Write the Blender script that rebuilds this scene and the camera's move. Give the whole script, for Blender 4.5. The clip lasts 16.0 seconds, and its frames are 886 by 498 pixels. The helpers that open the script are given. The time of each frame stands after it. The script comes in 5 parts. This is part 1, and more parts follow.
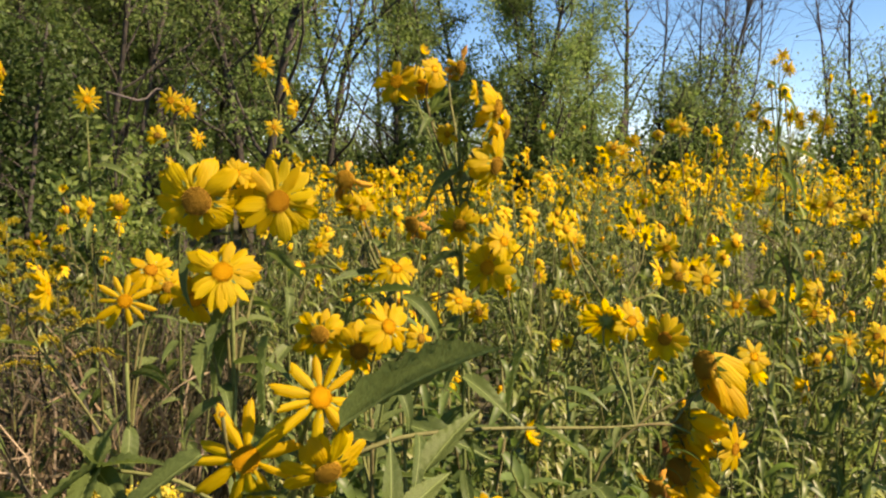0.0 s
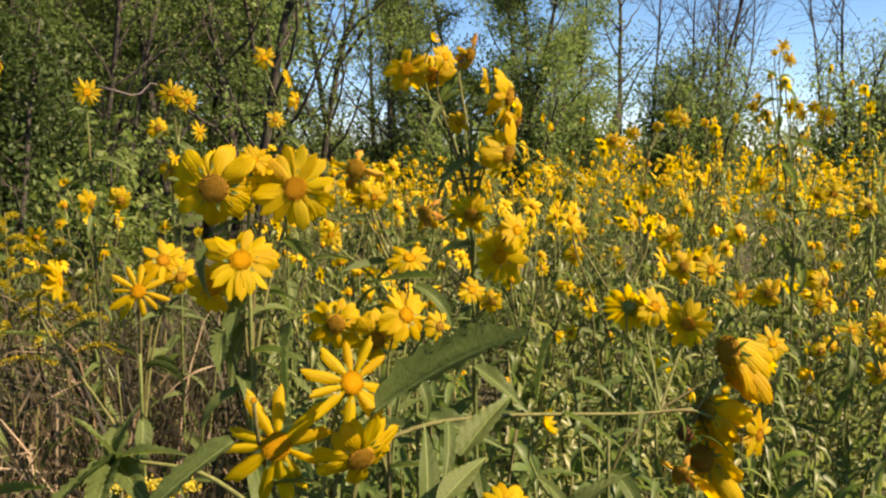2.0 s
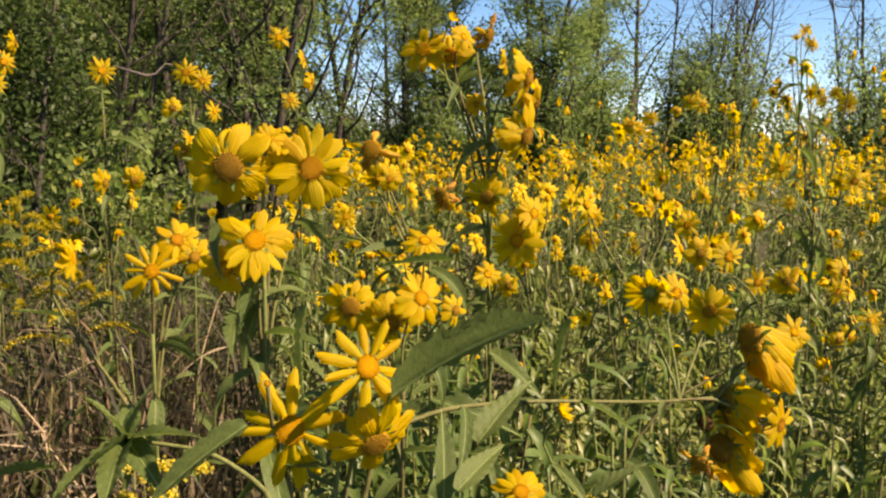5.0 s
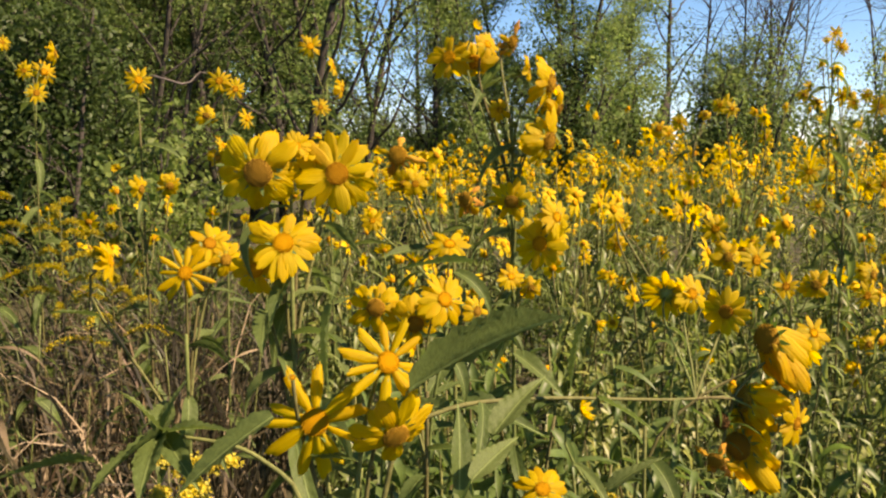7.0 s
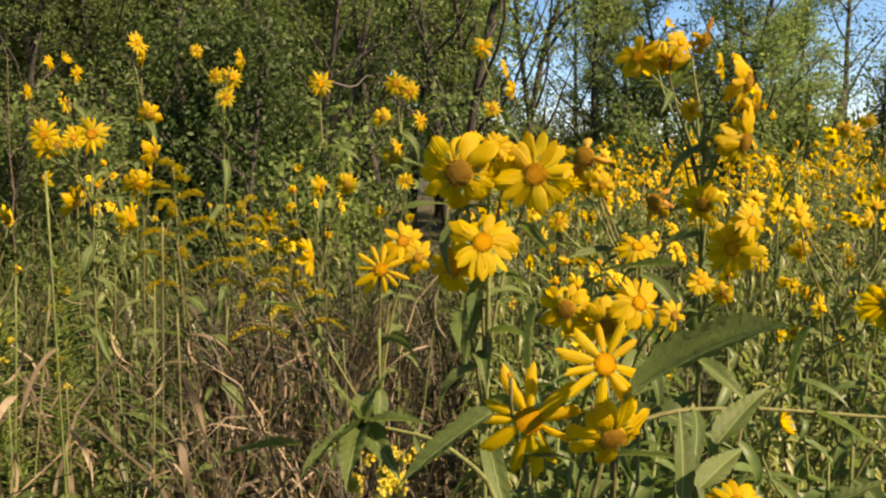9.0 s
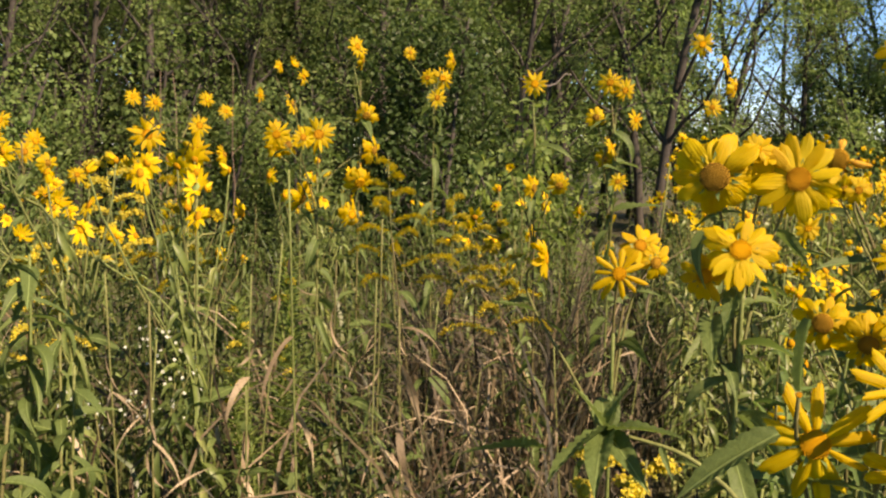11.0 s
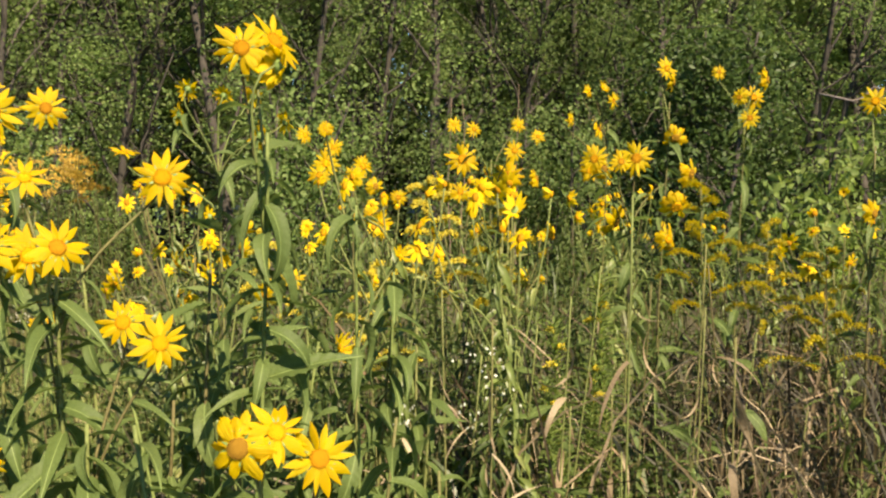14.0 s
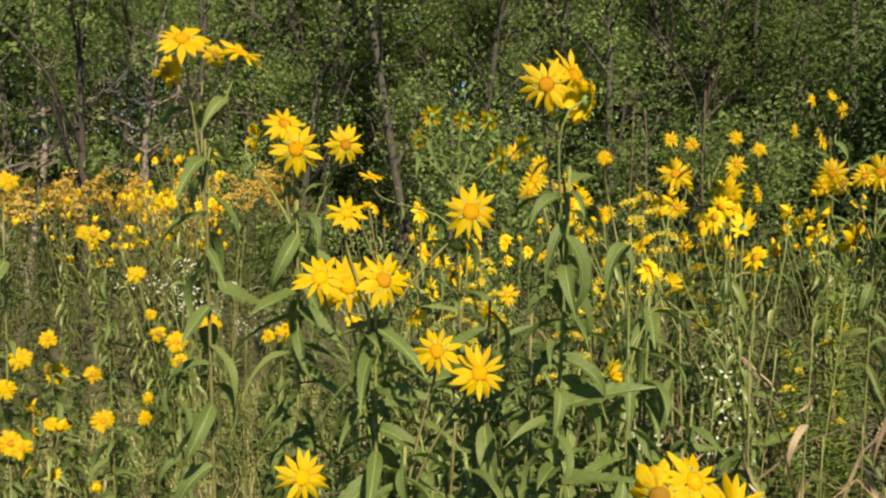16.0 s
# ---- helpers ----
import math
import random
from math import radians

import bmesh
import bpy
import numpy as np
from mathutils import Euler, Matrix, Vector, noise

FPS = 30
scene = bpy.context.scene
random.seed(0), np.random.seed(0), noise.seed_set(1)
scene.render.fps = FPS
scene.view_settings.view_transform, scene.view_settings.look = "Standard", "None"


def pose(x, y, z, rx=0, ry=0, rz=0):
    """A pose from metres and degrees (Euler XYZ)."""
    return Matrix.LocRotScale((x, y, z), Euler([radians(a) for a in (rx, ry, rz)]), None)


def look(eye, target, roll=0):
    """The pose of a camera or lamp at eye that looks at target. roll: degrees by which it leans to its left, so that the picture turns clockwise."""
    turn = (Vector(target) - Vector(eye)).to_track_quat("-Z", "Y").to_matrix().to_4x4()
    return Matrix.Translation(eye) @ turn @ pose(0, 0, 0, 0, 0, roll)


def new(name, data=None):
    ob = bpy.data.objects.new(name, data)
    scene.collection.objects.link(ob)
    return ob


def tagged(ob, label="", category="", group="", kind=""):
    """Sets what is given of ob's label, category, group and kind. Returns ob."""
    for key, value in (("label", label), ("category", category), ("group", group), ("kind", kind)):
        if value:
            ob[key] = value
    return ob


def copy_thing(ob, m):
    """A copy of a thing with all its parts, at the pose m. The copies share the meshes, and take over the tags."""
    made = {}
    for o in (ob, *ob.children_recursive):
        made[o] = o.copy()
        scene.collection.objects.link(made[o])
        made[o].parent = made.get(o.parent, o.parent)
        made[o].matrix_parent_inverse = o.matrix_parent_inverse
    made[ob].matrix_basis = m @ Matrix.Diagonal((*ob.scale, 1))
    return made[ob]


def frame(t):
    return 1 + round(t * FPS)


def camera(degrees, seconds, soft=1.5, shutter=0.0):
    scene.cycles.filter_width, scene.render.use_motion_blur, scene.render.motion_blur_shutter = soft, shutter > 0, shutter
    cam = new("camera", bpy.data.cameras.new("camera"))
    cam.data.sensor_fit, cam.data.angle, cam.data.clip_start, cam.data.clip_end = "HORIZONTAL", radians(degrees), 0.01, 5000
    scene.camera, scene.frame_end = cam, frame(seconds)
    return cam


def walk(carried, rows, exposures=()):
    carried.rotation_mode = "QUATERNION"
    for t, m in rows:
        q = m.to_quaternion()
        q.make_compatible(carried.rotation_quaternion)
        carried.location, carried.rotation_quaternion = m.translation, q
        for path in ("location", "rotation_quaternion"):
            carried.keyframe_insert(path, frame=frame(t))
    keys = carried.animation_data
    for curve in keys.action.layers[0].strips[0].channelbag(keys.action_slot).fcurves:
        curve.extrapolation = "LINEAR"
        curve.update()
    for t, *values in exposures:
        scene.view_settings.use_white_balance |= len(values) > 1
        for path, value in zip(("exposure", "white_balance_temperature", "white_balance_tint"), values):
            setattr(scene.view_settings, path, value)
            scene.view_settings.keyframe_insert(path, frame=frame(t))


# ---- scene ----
cam = camera(54.8, 16.0, soft=2.3)
ROWS = [
    (0.0, 0.0, 0.0, 1.5, 84.2, 0.0, 0.0),
    (0.5, -0.0053, -0.0009, 1.4988, 84.123, 0.095, -0.179),
    (1.0, -0.0098, -0.0008, 1.4973, 84.031, 0.32, -0.433),
    (1.5, -0.0187, 0.0015, 1.493, 83.953, 0.457, -0.459),
    (2.0, -0.0296, 0.0082, 1.4897, 83.883, 0.28, -0.5),
    (2.5, -0.0312, 0.0203, 1.4909, 83.749, -0.01, -0.506),
    (3.0, -0.0351, 0.0304, 1.4921, 83.475, -0.158, -0.246),
    (3.5, -0.0382, 0.0362, 1.4908, 83.074, -0.281, 0.077),
    (4.0, -0.0401, 0.0347, 1.4891, 82.905, -0.33, 0.354),
    (6.5, -0.0228, 0.0017, 1.4851, 82.787, -0.266, 0.486),
    (7.0, -0.0226, -0.0043, 1.4866, 83.168, 0.036, 2.526),
    (7.5, -0.0311, -0.0101, 1.4861, 83.364, 0.297, 5.776),
    (8.0, -0.0418, -0.0125, 1.4851, 83.282, 0.418, 8.305),
    (10.5, -0.1273, -0.0144, 1.4894, 83.229, -0.445, 21.315),
    (11.0, -0.1402, -0.0294, 1.4902, 83.133, -0.17, 25.186),
    (11.5, -0.1527, -0.0566, 1.4895, 83.193, -0.126, 28.327),
    (12.0, -0.1663, -0.0941, 1.4932, 83.218, 0.137, 30.791),
    (12.5, -0.1876, -0.1354, 1.4921, 83.464, -0.082, 32.983),
    (13.0, -0.2183, -0.1605, 1.489, 83.675, -0.306, 35.899),
    (13.5, -0.2478, -0.1559, 1.4902, 84.06, -0.366, 39.268),
    (14.0, -0.2598, -0.1275, 1.5009, 84.499, 0.272, 42.514),
    (14.5, -0.2776, -0.1273, 1.506, 85.081, 0.877, 45.665),
    (15.0, -0.3097, -0.1629, 1.5071, 85.315, 1.104, 48.347),
    (15.5, -0.3437, -0.2168, 1.5172, 85.178, 0.91, 50.53),
    (16.0, -0.3768, -0.2735, 1.5367, 85.092, 1.152, 52.96),
]
walk(cam, [(t, pose(x, y, z, rx, ry, rz)) for t, x, y, z, rx, ry, rz in ROWS], [(0.0, 1.52, 8150, 32), (8.0, 1.52, 8350, 33), (10.5, 1.45, 8350, 33), (11.2, 1.64, 7950, 33), (12.5, 1.79, 7550, 21), (14.5, 1.74, 7650, 22), (15.0, 1.57, 7650, 22), (16.0, 1.49, 7650, 19)])

SUN_AZ, SUN_EL = -18.0, 44.0          # degrees; azimuth counted from +x
SUN_WAY = Vector((math.cos(radians(SUN_EL)) * math.cos(radians(SUN_AZ)), math.cos(radians(SUN_EL)) * math.sin(radians(SUN_AZ)), math.sin(radians(SUN_EL))))
world = bpy.data.worlds.new("sky")
scene.world = world
world.use_nodes = True
wn = world.node_tree
sky = wn.nodes.new("ShaderNodeTexSky")
sky.sky_type = "NISHITA"
sky.sun_disc = False
sky.sun_elevation = radians(SUN_EL)
sky.sun_rotation = math.atan2(SUN_WAY.x, SUN_WAY.y)
sky.altitude, sky.air_density, sky.dust_density, sky.ozone_density = 4000, 1.0, 0.0, 3.0
deep_blue = wn.nodes.new("ShaderNodeHueSaturation")
deep_blue.inputs["Saturation"].default_value = 1.2
deep_blue.inputs["Hue"].default_value = 0.485
wn.links.new(sky.outputs[0], deep_blue.inputs["Color"])
wn.links.new(deep_blue.outputs[0], wn.nodes["Background"].inputs[0])
wn.nodes["Background"].inputs[1].default_value = 0.078
sun_data = bpy.data.lights.new("sun", "SUN")
sun_data.energy, sun_data.angle, sun_data.color = 4.9, radians(0.6), (1.0, 0.91, 0.74)
sun = new("sun", sun_data)
sun.matrix_world = look((20 * SUN_WAY.x, 20 * SUN_WAY.y, 20 * SUN_WAY.z), (0, 0, 0))


# ---------------------------------------------------------------- materials
def ramp_mat(name, stops, rough=0.5, trans=0.0, source="object", grain=40.0, grain_amount=0.25, bump=0.0, veins="", gloss=0.5, vary=0.0):
    """Colours picked per object or per loose piece from stops, broken up by noise; trans: share of light let through."""
    m = bpy.data.materials.new(name)
    m.use_nodes = True
    nt = m.node_tree
    N, L = nt.nodes, nt.links
    bsdf = N["Principled BSDF"]
    ramp = N.new("ShaderNodeValToRGB")
    while len(ramp.color_ramp.elements) < len(stops):
        ramp.color_ramp.elements.new(0.5)
    for i, c in enumerate(stops):
        ramp.color_ramp.elements[i].position = i / max(1, len(stops) - 1)
        ramp.color_ramp.elements[i].color = (*c, 1)
    if source == "object":
        L.new(N.new("ShaderNodeObjectInfo").outputs["Random"], ramp.inputs[0])
    elif source == "island":
        L.new(N.new("ShaderNodeNewGeometry").outputs["Random Per Island"], ramp.inputs[0])
    else:
        big = N.new("ShaderNodeTexNoise")
        big.inputs["Scale"].default_value = source
        big.inputs["Detail"].default_value = 6
        L.new(N.new("ShaderNodeTexCoord").outputs["Object"], big.inputs[0])
        L.new(big.outputs[0], ramp.inputs[0])
    coord = N.new("ShaderNodeTexCoord")
    noise_tex = N.new("ShaderNodeTexNoise")
    noise_tex.inputs["Scale"].default_value = grain
    noise_tex.inputs["Detail"].default_value = 4
    L.new(coord.outputs["Object"], noise_tex.inputs[0])
    val = N.new("ShaderNodeMapRange")
    val.inputs[1].default_value, val.inputs[2].default_value = 0.25, 0.75
    val.inputs[3].default_value, val.inputs[4].default_value = 1 - grain_amount, 1 + grain_amount
    L.new(noise_tex.outputs[0], val.inputs[0])
    hsv = N.new("ShaderNodeHueSaturation")
    L.new(ramp.outputs[0], hsv.inputs["Color"])
    L.new(val.outputs[0], hsv.inputs["Value"])
    colour = hsv.outputs[0]
    if vary:
        each = N.new("ShaderNodeMapRange")
        each.inputs[3].default_value, each.inputs[4].default_value = 1 - vary, 1 + vary
        L.new(N.new("ShaderNodeObjectInfo").outputs["Random"], each.inputs[0])
        tone = N.new("ShaderNodeHueSaturation")
        L.new(colour, tone.inputs["Color"])
        L.new(each.outputs[0], tone.inputs["Value"])
        colour = tone.outputs[0]
    height = noise_tex.outputs[0]
    if veins:
        sep = N.new("ShaderNodeSeparateXYZ")
        L.new(coord.outputs["Generated"], sep.inputs[0])

        def calc(op, a, b=None):
            n = N.new("ShaderNodeMath")
            n.operation = op
            for i, v in enumerate((a, b)):
                if v is None:
                    continue
                if isinstance(v, (int, float)):
                    n.inputs[i].default_value = v
                else:
                    L.new(v, n.inputs[i])
            return n.outputs[0]

        side = calc("ABSOLUTE", calc("SUBTRACT", sep.outputs[1], 0.5))
        if veins == "leaf":
            lines = calc("ADD", calc("MULTIPLY", calc("SINE", calc("MULTIPLY", calc("SUBTRACT", sep.outputs[0], calc("MULTIPLY", side, 0.35)), 47.0)), 0.35), calc("MULTIPLY", noise_tex.outputs[0], 1.6))
            rib = calc("LESS_THAN", side, 0.028)
        else:
            lines = calc("SINE", calc("MULTIPLY", side, 44.0))
            rib = calc("LESS_THAN", side, 0.0)
        height = calc("ADD", calc("MULTIPLY", lines, 0.5), calc("MULTIPLY", rib, 1.5))
        pale = N.new("ShaderNodeMixRGB")
        pale.blend_type = "MIX"
        pale.inputs[2].default_value = (0.22, 0.3, 0.1, 1)
        L.new(calc("MULTIPLY", rib, 0.6), pale.inputs[0])
        L.new(colour, pale.inputs[1])
        colour = pale.outputs[0]
    L.new(colour, bsdf.inputs["Base Color"])
    bsdf.inputs["Roughness"].default_value = rough
    bsdf.inputs["Specular IOR Level"].default_value = gloss
    if bump:
        b = N.new("ShaderNodeBump")
        b.inputs["Strength"].default_value = bump
        b.inputs["Distance"].default_value = 0.002
        L.new(height, b.inputs["Height"])
        L.new(b.outputs[0], bsdf.inputs["Normal"])
    if trans:
        tr = N.new("ShaderNodeBsdfTranslucent")
        warm = N.new("ShaderNodeHueSaturation")
        warm.inputs["Saturation"].default_value = 1.1
        warm.inputs["Value"].default_value = 1.5
        L.new(colour, warm.inputs["Color"])
        L.new(warm.outputs[0], tr.inputs[0])
        mix = N.new("ShaderNodeMixShader")
        mix.inputs[0].default_value = trans
        L.new(bsdf.outputs[0], mix.inputs[1])
        L.new(tr.outputs[0], mix.inputs[2])
        L.new(mix.outputs[0], N["Material Output"].inputs[0])
    return m


YELLOW = [(0.465, 0.305, 0.002), (0.475, 0.34, 0.003), (0.485, 0.37, 0.004), (0.46, 0.32, 0.002)]
M_PETAL = ramp_mat("petal_yellow", YELLOW, 0.6, 0.54, "object", 160, 0.1, 0.3, "petal", 0.25)
M_PETAL_FAR = ramp_mat("petal_yellow_field", [(0.5, 0.335, 0.005), (0.56, 0.405, 0.007), (0.58, 0.45, 0.01), (0.52, 0.375, 0.006)], 0.65, 0.45, "island", 90, 0.12, gloss=0.2)
M_WILT = ramp_mat("petal_wilted", [(0.5, 0.25, 0.015), (0.4, 0.18, 0.02), (0.56, 0.33, 0.015)], 0.8, 0.3, "object", 220, 0.4, 0.6)
M_DISC = ramp_mat("flower_disc", [(0.4, 0.21, 0.006), (0.31, 0.155, 0.006), (0.24, 0.115, 0.008)], 0.95, 0, "object", 500, 0.4, 0.3, gloss=0.04)
M_YOUNG = ramp_mat("young_disc", [(0.36, 0.185, 0.006), (0.29, 0.14, 0.006)], 0.9, 0, "object", 500, 0.4, 0.3, gloss=0.04)
M_BROWN = ramp_mat("brown_disc", [(0.19, 0.105, 0.013), (0.25, 0.14, 0.013), (0.14, 0.078, 0.013)], 0.95, 0, "object", 500, 0.45, 0.3, gloss=0.04)
M_SPENT = ramp_mat("spent_disc", [(0.2, 0.1, 0.03), (0.13, 0.07, 0.025)], 0.9, 0, "object", 500, 0.5, 0.9, gloss=0.05)
M_CALYX = ramp_mat("calyx_green", [(0.09, 0.16, 0.03), (0.13, 0.2, 0.04)], 0.6, 0.15, "object", 200, 0.3)
M_STEM = ramp_mat("stem_green", [(0.09, 0.125, 0.035), (0.11, 0.125, 0.04), (0.085, 0.075, 0.03)], 0.7, 0, "object", 120, 0.35, 0.4, gloss=0.15)
M_HERBSTEM = ramp_mat("herb_stem", [(0.045, 0.055, 0.018), (0.06, 0.05, 0.022), (0.05, 0.065, 0.02)], 0.75, 0, "island", 120, 0.35, gloss=0.1)
M_LEAF = ramp_mat("sunflower_leaf", [(0.06, 0.096, 0.026), (0.084, 0.125, 0.035), (0.07, 0.108, 0.03), (0.105, 0.146, 0.044)], 0.55, 0.4, "object", 60, 0.25, 0.4, "leaf", 0.2)
M_LEAF_SHOOT = ramp_mat("shoot_leaf", [(0.06, 0.105, 0.026), (0.085, 0.138, 0.036), (0.07, 0.118, 0.03), (0.11, 0.165, 0.046)], 0.45, 0.4, "island", 60, 0.25, 0.1, gloss=0.3)
# field leaves; brightness of the sunlit right side painted into the paler stops
M_LEAF_FIELD_LIT = ramp_mat("sunflower_leaf_field_lit", [(0.085, 0.125, 0.036), (0.14, 0.19, 0.052), (0.105, 0.15, 0.042), (0.2, 0.245, 0.076), (0.26, 0.27, 0.096)], 0.42, 0.46, "island", 60, 0.25, gloss=0.38)
M_GRASS = ramp_mat("green_grass", [(0.028, 0.052, 0.012), (0.05, 0.08, 0.019), (0.09, 0.108, 0.03), (0.038, 0.062, 0.016)], 0.5, 0.25, "island", 30, 0.25)
M_LAWN = ramp_mat("short_grass", [(0.085, 0.135, 0.03), (0.13, 0.19, 0.043), (0.27, 0.235, 0.11), (0.1, 0.16, 0.035)], 0.55, 0.25, "island", 30, 0.25)
# brown dry grass; shade of the tall flowers painted in as near-black stops
M_DRY_SHADED = ramp_mat("dry_grass", [(0.018, 0.018, 0.006), (0.032, 0.029, 0.011), (0.13, 0.1, 0.048), (0.02, 0.022, 0.007), (0.014, 0.012, 0.005), (0.024, 0.021, 0.008), (0.045, 0.034, 0.015)], 0.7, 0.15, "island", 60, 0.3)
M_STRAW = ramp_mat("withered_blade", [(0.2, 0.155, 0.085), (0.1, 0.075, 0.038), (0.3, 0.25, 0.15)], 0.7, 0.15, "object", 60, 0.3, 0.4)
M_FORB = ramp_mat("undergrowth_leaf", [(0.026, 0.046, 0.012), (0.05, 0.082, 0.021), (0.092, 0.132, 0.035), (0.034, 0.058, 0.015)], 0.55, 0.45, "island", 40, 0.25, gloss=0.25)
M_GOLDEN = ramp_mat("goldenrod_plume", [(0.52, 0.41, 0.02), (0.42, 0.37, 0.03), (0.26, 0.27, 0.045), (0.57, 0.45, 0.018), (0.4, 0.32, 0.03)], 0.7, 0.35, "island", 60, 0.2)
M_FADED = ramp_mat("faded_goldenrod", [(0.4, 0.26, 0.03), (0.28, 0.17, 0.03), (0.46, 0.33, 0.03), (0.2, 0.14, 0.035)], 0.75, 0.25, "island", 60, 0.2)
M_WHITE = ramp_mat("white_floret", [(0.38, 0.4, 0.34), (0.24, 0.28, 0.2)], 0.7, 0.2, "island", 60, 0.15)
M_TREELEAF = ramp_mat("tree_leaf", [(0.085, 0.138, 0.043), (0.112, 0.178, 0.055), (0.148, 0.215, 0.07), (0.094, 0.152, 0.048), (0.172, 0.222, 0.078)], 0.6, 0.55, "island", 8, 0.25, gloss=0.15, vary=0.32)
M_BUSHLEAF = ramp_mat("bush_leaf", [(0.025, 0.05, 0.014), (0.042, 0.075, 0.02), (0.032, 0.06, 0.016), (0.065, 0.105, 0.028)], 0.5, 0.35, "island", 10, 0.2, gloss=0.22)
M_SAPLING = ramp_mat("sapling_leaf", [(0.1, 0.155, 0.04), (0.14, 0.2, 0.05), (0.075, 0.125, 0.032), (0.18, 0.225, 0.06)], 0.55, 0.45, "island", 10, 0.2, gloss=0.25)
M_BARK = ramp_mat("grey_brown_bark", [(0.015, 0.0135, 0.009), (0.032, 0.028, 0.02), (0.021, 0.019, 0.013)], 0.9, 0, 3.0, 30, 0.45, 0.8)
M_DEADWOOD = ramp_mat("bleached_deadwood", [(0.1, 0.085, 0.07), (0.17, 0.145, 0.12)], 0.85, 0, 4.0, 40, 0.35, 0.6)
M_WITHER = ramp_mat("withered_grass", [(0.16, 0.115, 0.058), (0.07, 0.047, 0.022), (0.36, 0.29, 0.18), (0.04, 0.03, 0.014), (0.11, 0.07, 0.036)], 0.7, 0.2, "island", 60, 0.3)
M_POLE = ramp_mat("dead_stalk_brown", [(0.11, 0.075, 0.048), (0.17, 0.12, 0.08)], 0.85, 0, "object", 60, 0.4, 0.4)
M_GROUND = ramp_mat("meadow_soil", [(0.019, 0.017, 0.006), (0.032, 0.031, 0.009), (0.04, 0.038, 0.012), (0.026, 0.034, 0.008)], 0.95, 0, 0.6, 18, 0.4, 0.6)


# ---------------------------------------------------------------- mesh helpers
def mesh_of(name, verts, faces, mats, mat_ids=None, smooth=True):
    me = bpy.data.meshes.new(name)
    me.from_pydata([tuple(v) for v in verts], [], [tuple(f) for f in faces])
    for m in mats:
        me.materials.append(m)
    if mat_ids is not None:
        me.polygons.foreach_set("material_index", np.asarray(mat_ids, dtype=np.int32))
    me.polygons.foreach_set("use_smooth", np.full(len(me.polygons), smooth))
    me.update()
    return me


def part(name, me, parent, m=None, label=""):
    """One mesh object under a thing or a part, at the local pose m."""
    ob = new(name, me)
    ob.parent = parent
    if m is not None:
        ob.matrix_basis = m
    if label:
        ob["label"] = label
    return ob


def thing(name, x, y, z=0.0, label="", category="", group="", kind=""):
    ob = new(name)
    ob.matrix_basis = Matrix.Translation((x, y, z))
    return tagged(ob, label, category, group, kind)


def aim(place, way, up=(0, 0, 1), size=1.0, spin=0.0):
    """A pose with local +x along way and local +z near up."""
    x = Vector(way).normalized()
    y = Vector(up).cross(x)
    if y.length < 1e-4:
        y = Vector((0, 1, 0))
    y.normalize()
    z = x.cross(y)
    m = Matrix((x, y, z)).transposed().to_4x4()
    s = size if hasattr(size, "__len__") else (size, size, size)
    return Matrix.Translation(place) @ m @ Matrix.Rotation(spin, 4, "X") @ Matrix.Diagonal((*s, 1))


def face_to(place, az, el, size=1.0, spin=0.0):
    """A pose with local +z along a compass way."""
    n = Vector((math.cos(radians(el)) * math.cos(radians(az)), math.cos(radians(el)) * math.sin(radians(az)), math.sin(radians(el))))
    return Matrix.Translation(place) @ n.to_track_quat("Z", "Y").to_matrix().to_4x4() @ Matrix.Rotation(spin, 4, "Z") @ Matrix.Diagonal((size, size, size, 1))


def tube(points, radii, sides=6):
    """Verts and faces of a tapered tube along points."""
    P = [Vector(p) for p in points]
    V, Fc = [], []
    side = Vector((1, 0, 0))
    for i, p in enumerate(P):
        d = (P[min(i + 1, len(P) - 1)] - P[max(i - 1, 0)]).normalized()
        side = side - d * side.dot(d)
        if side.length < 1e-3:
            side = d.orthogonal()
        side.normalize()
        other = d.cross(side)
        for k in range(sides):
            a = 2 * math.pi * k / sides
            V.append(p + (side * math.cos(a) + other * math.sin(a)) * radii[i])
    for i in range(len(P) - 1):
        for k in range(sides):
            a, b = i * sides + k, i * sides + (k + 1) % sides
            Fc.append((a, b, b + sides, a + sides))
    Fc.append(tuple(range((len(P) - 1) * sides, len(P) * sides)))
    return V, Fc


def bezier(p0, p1, p2, p3, n):
    out = []
    for i in range(n + 1):
        t = i / n
        out.append(p0 * (1 - t) ** 3 + p1 * 3 * t * (1 - t) ** 2 + p2 * 3 * t * t * (1 - t) + p3 * t ** 3)
    return out


def join(pieces):
    """Verts, faces, material ids of several (verts, faces, id)."""
    V, Fc, I = [], [], []
    for v, f, i in pieces:
        o = len(V)
        V.extend(v)
        Fc.extend(tuple(k + o for k in q) for q in f)
        I.extend([i] * len(f))
    return V, Fc, I


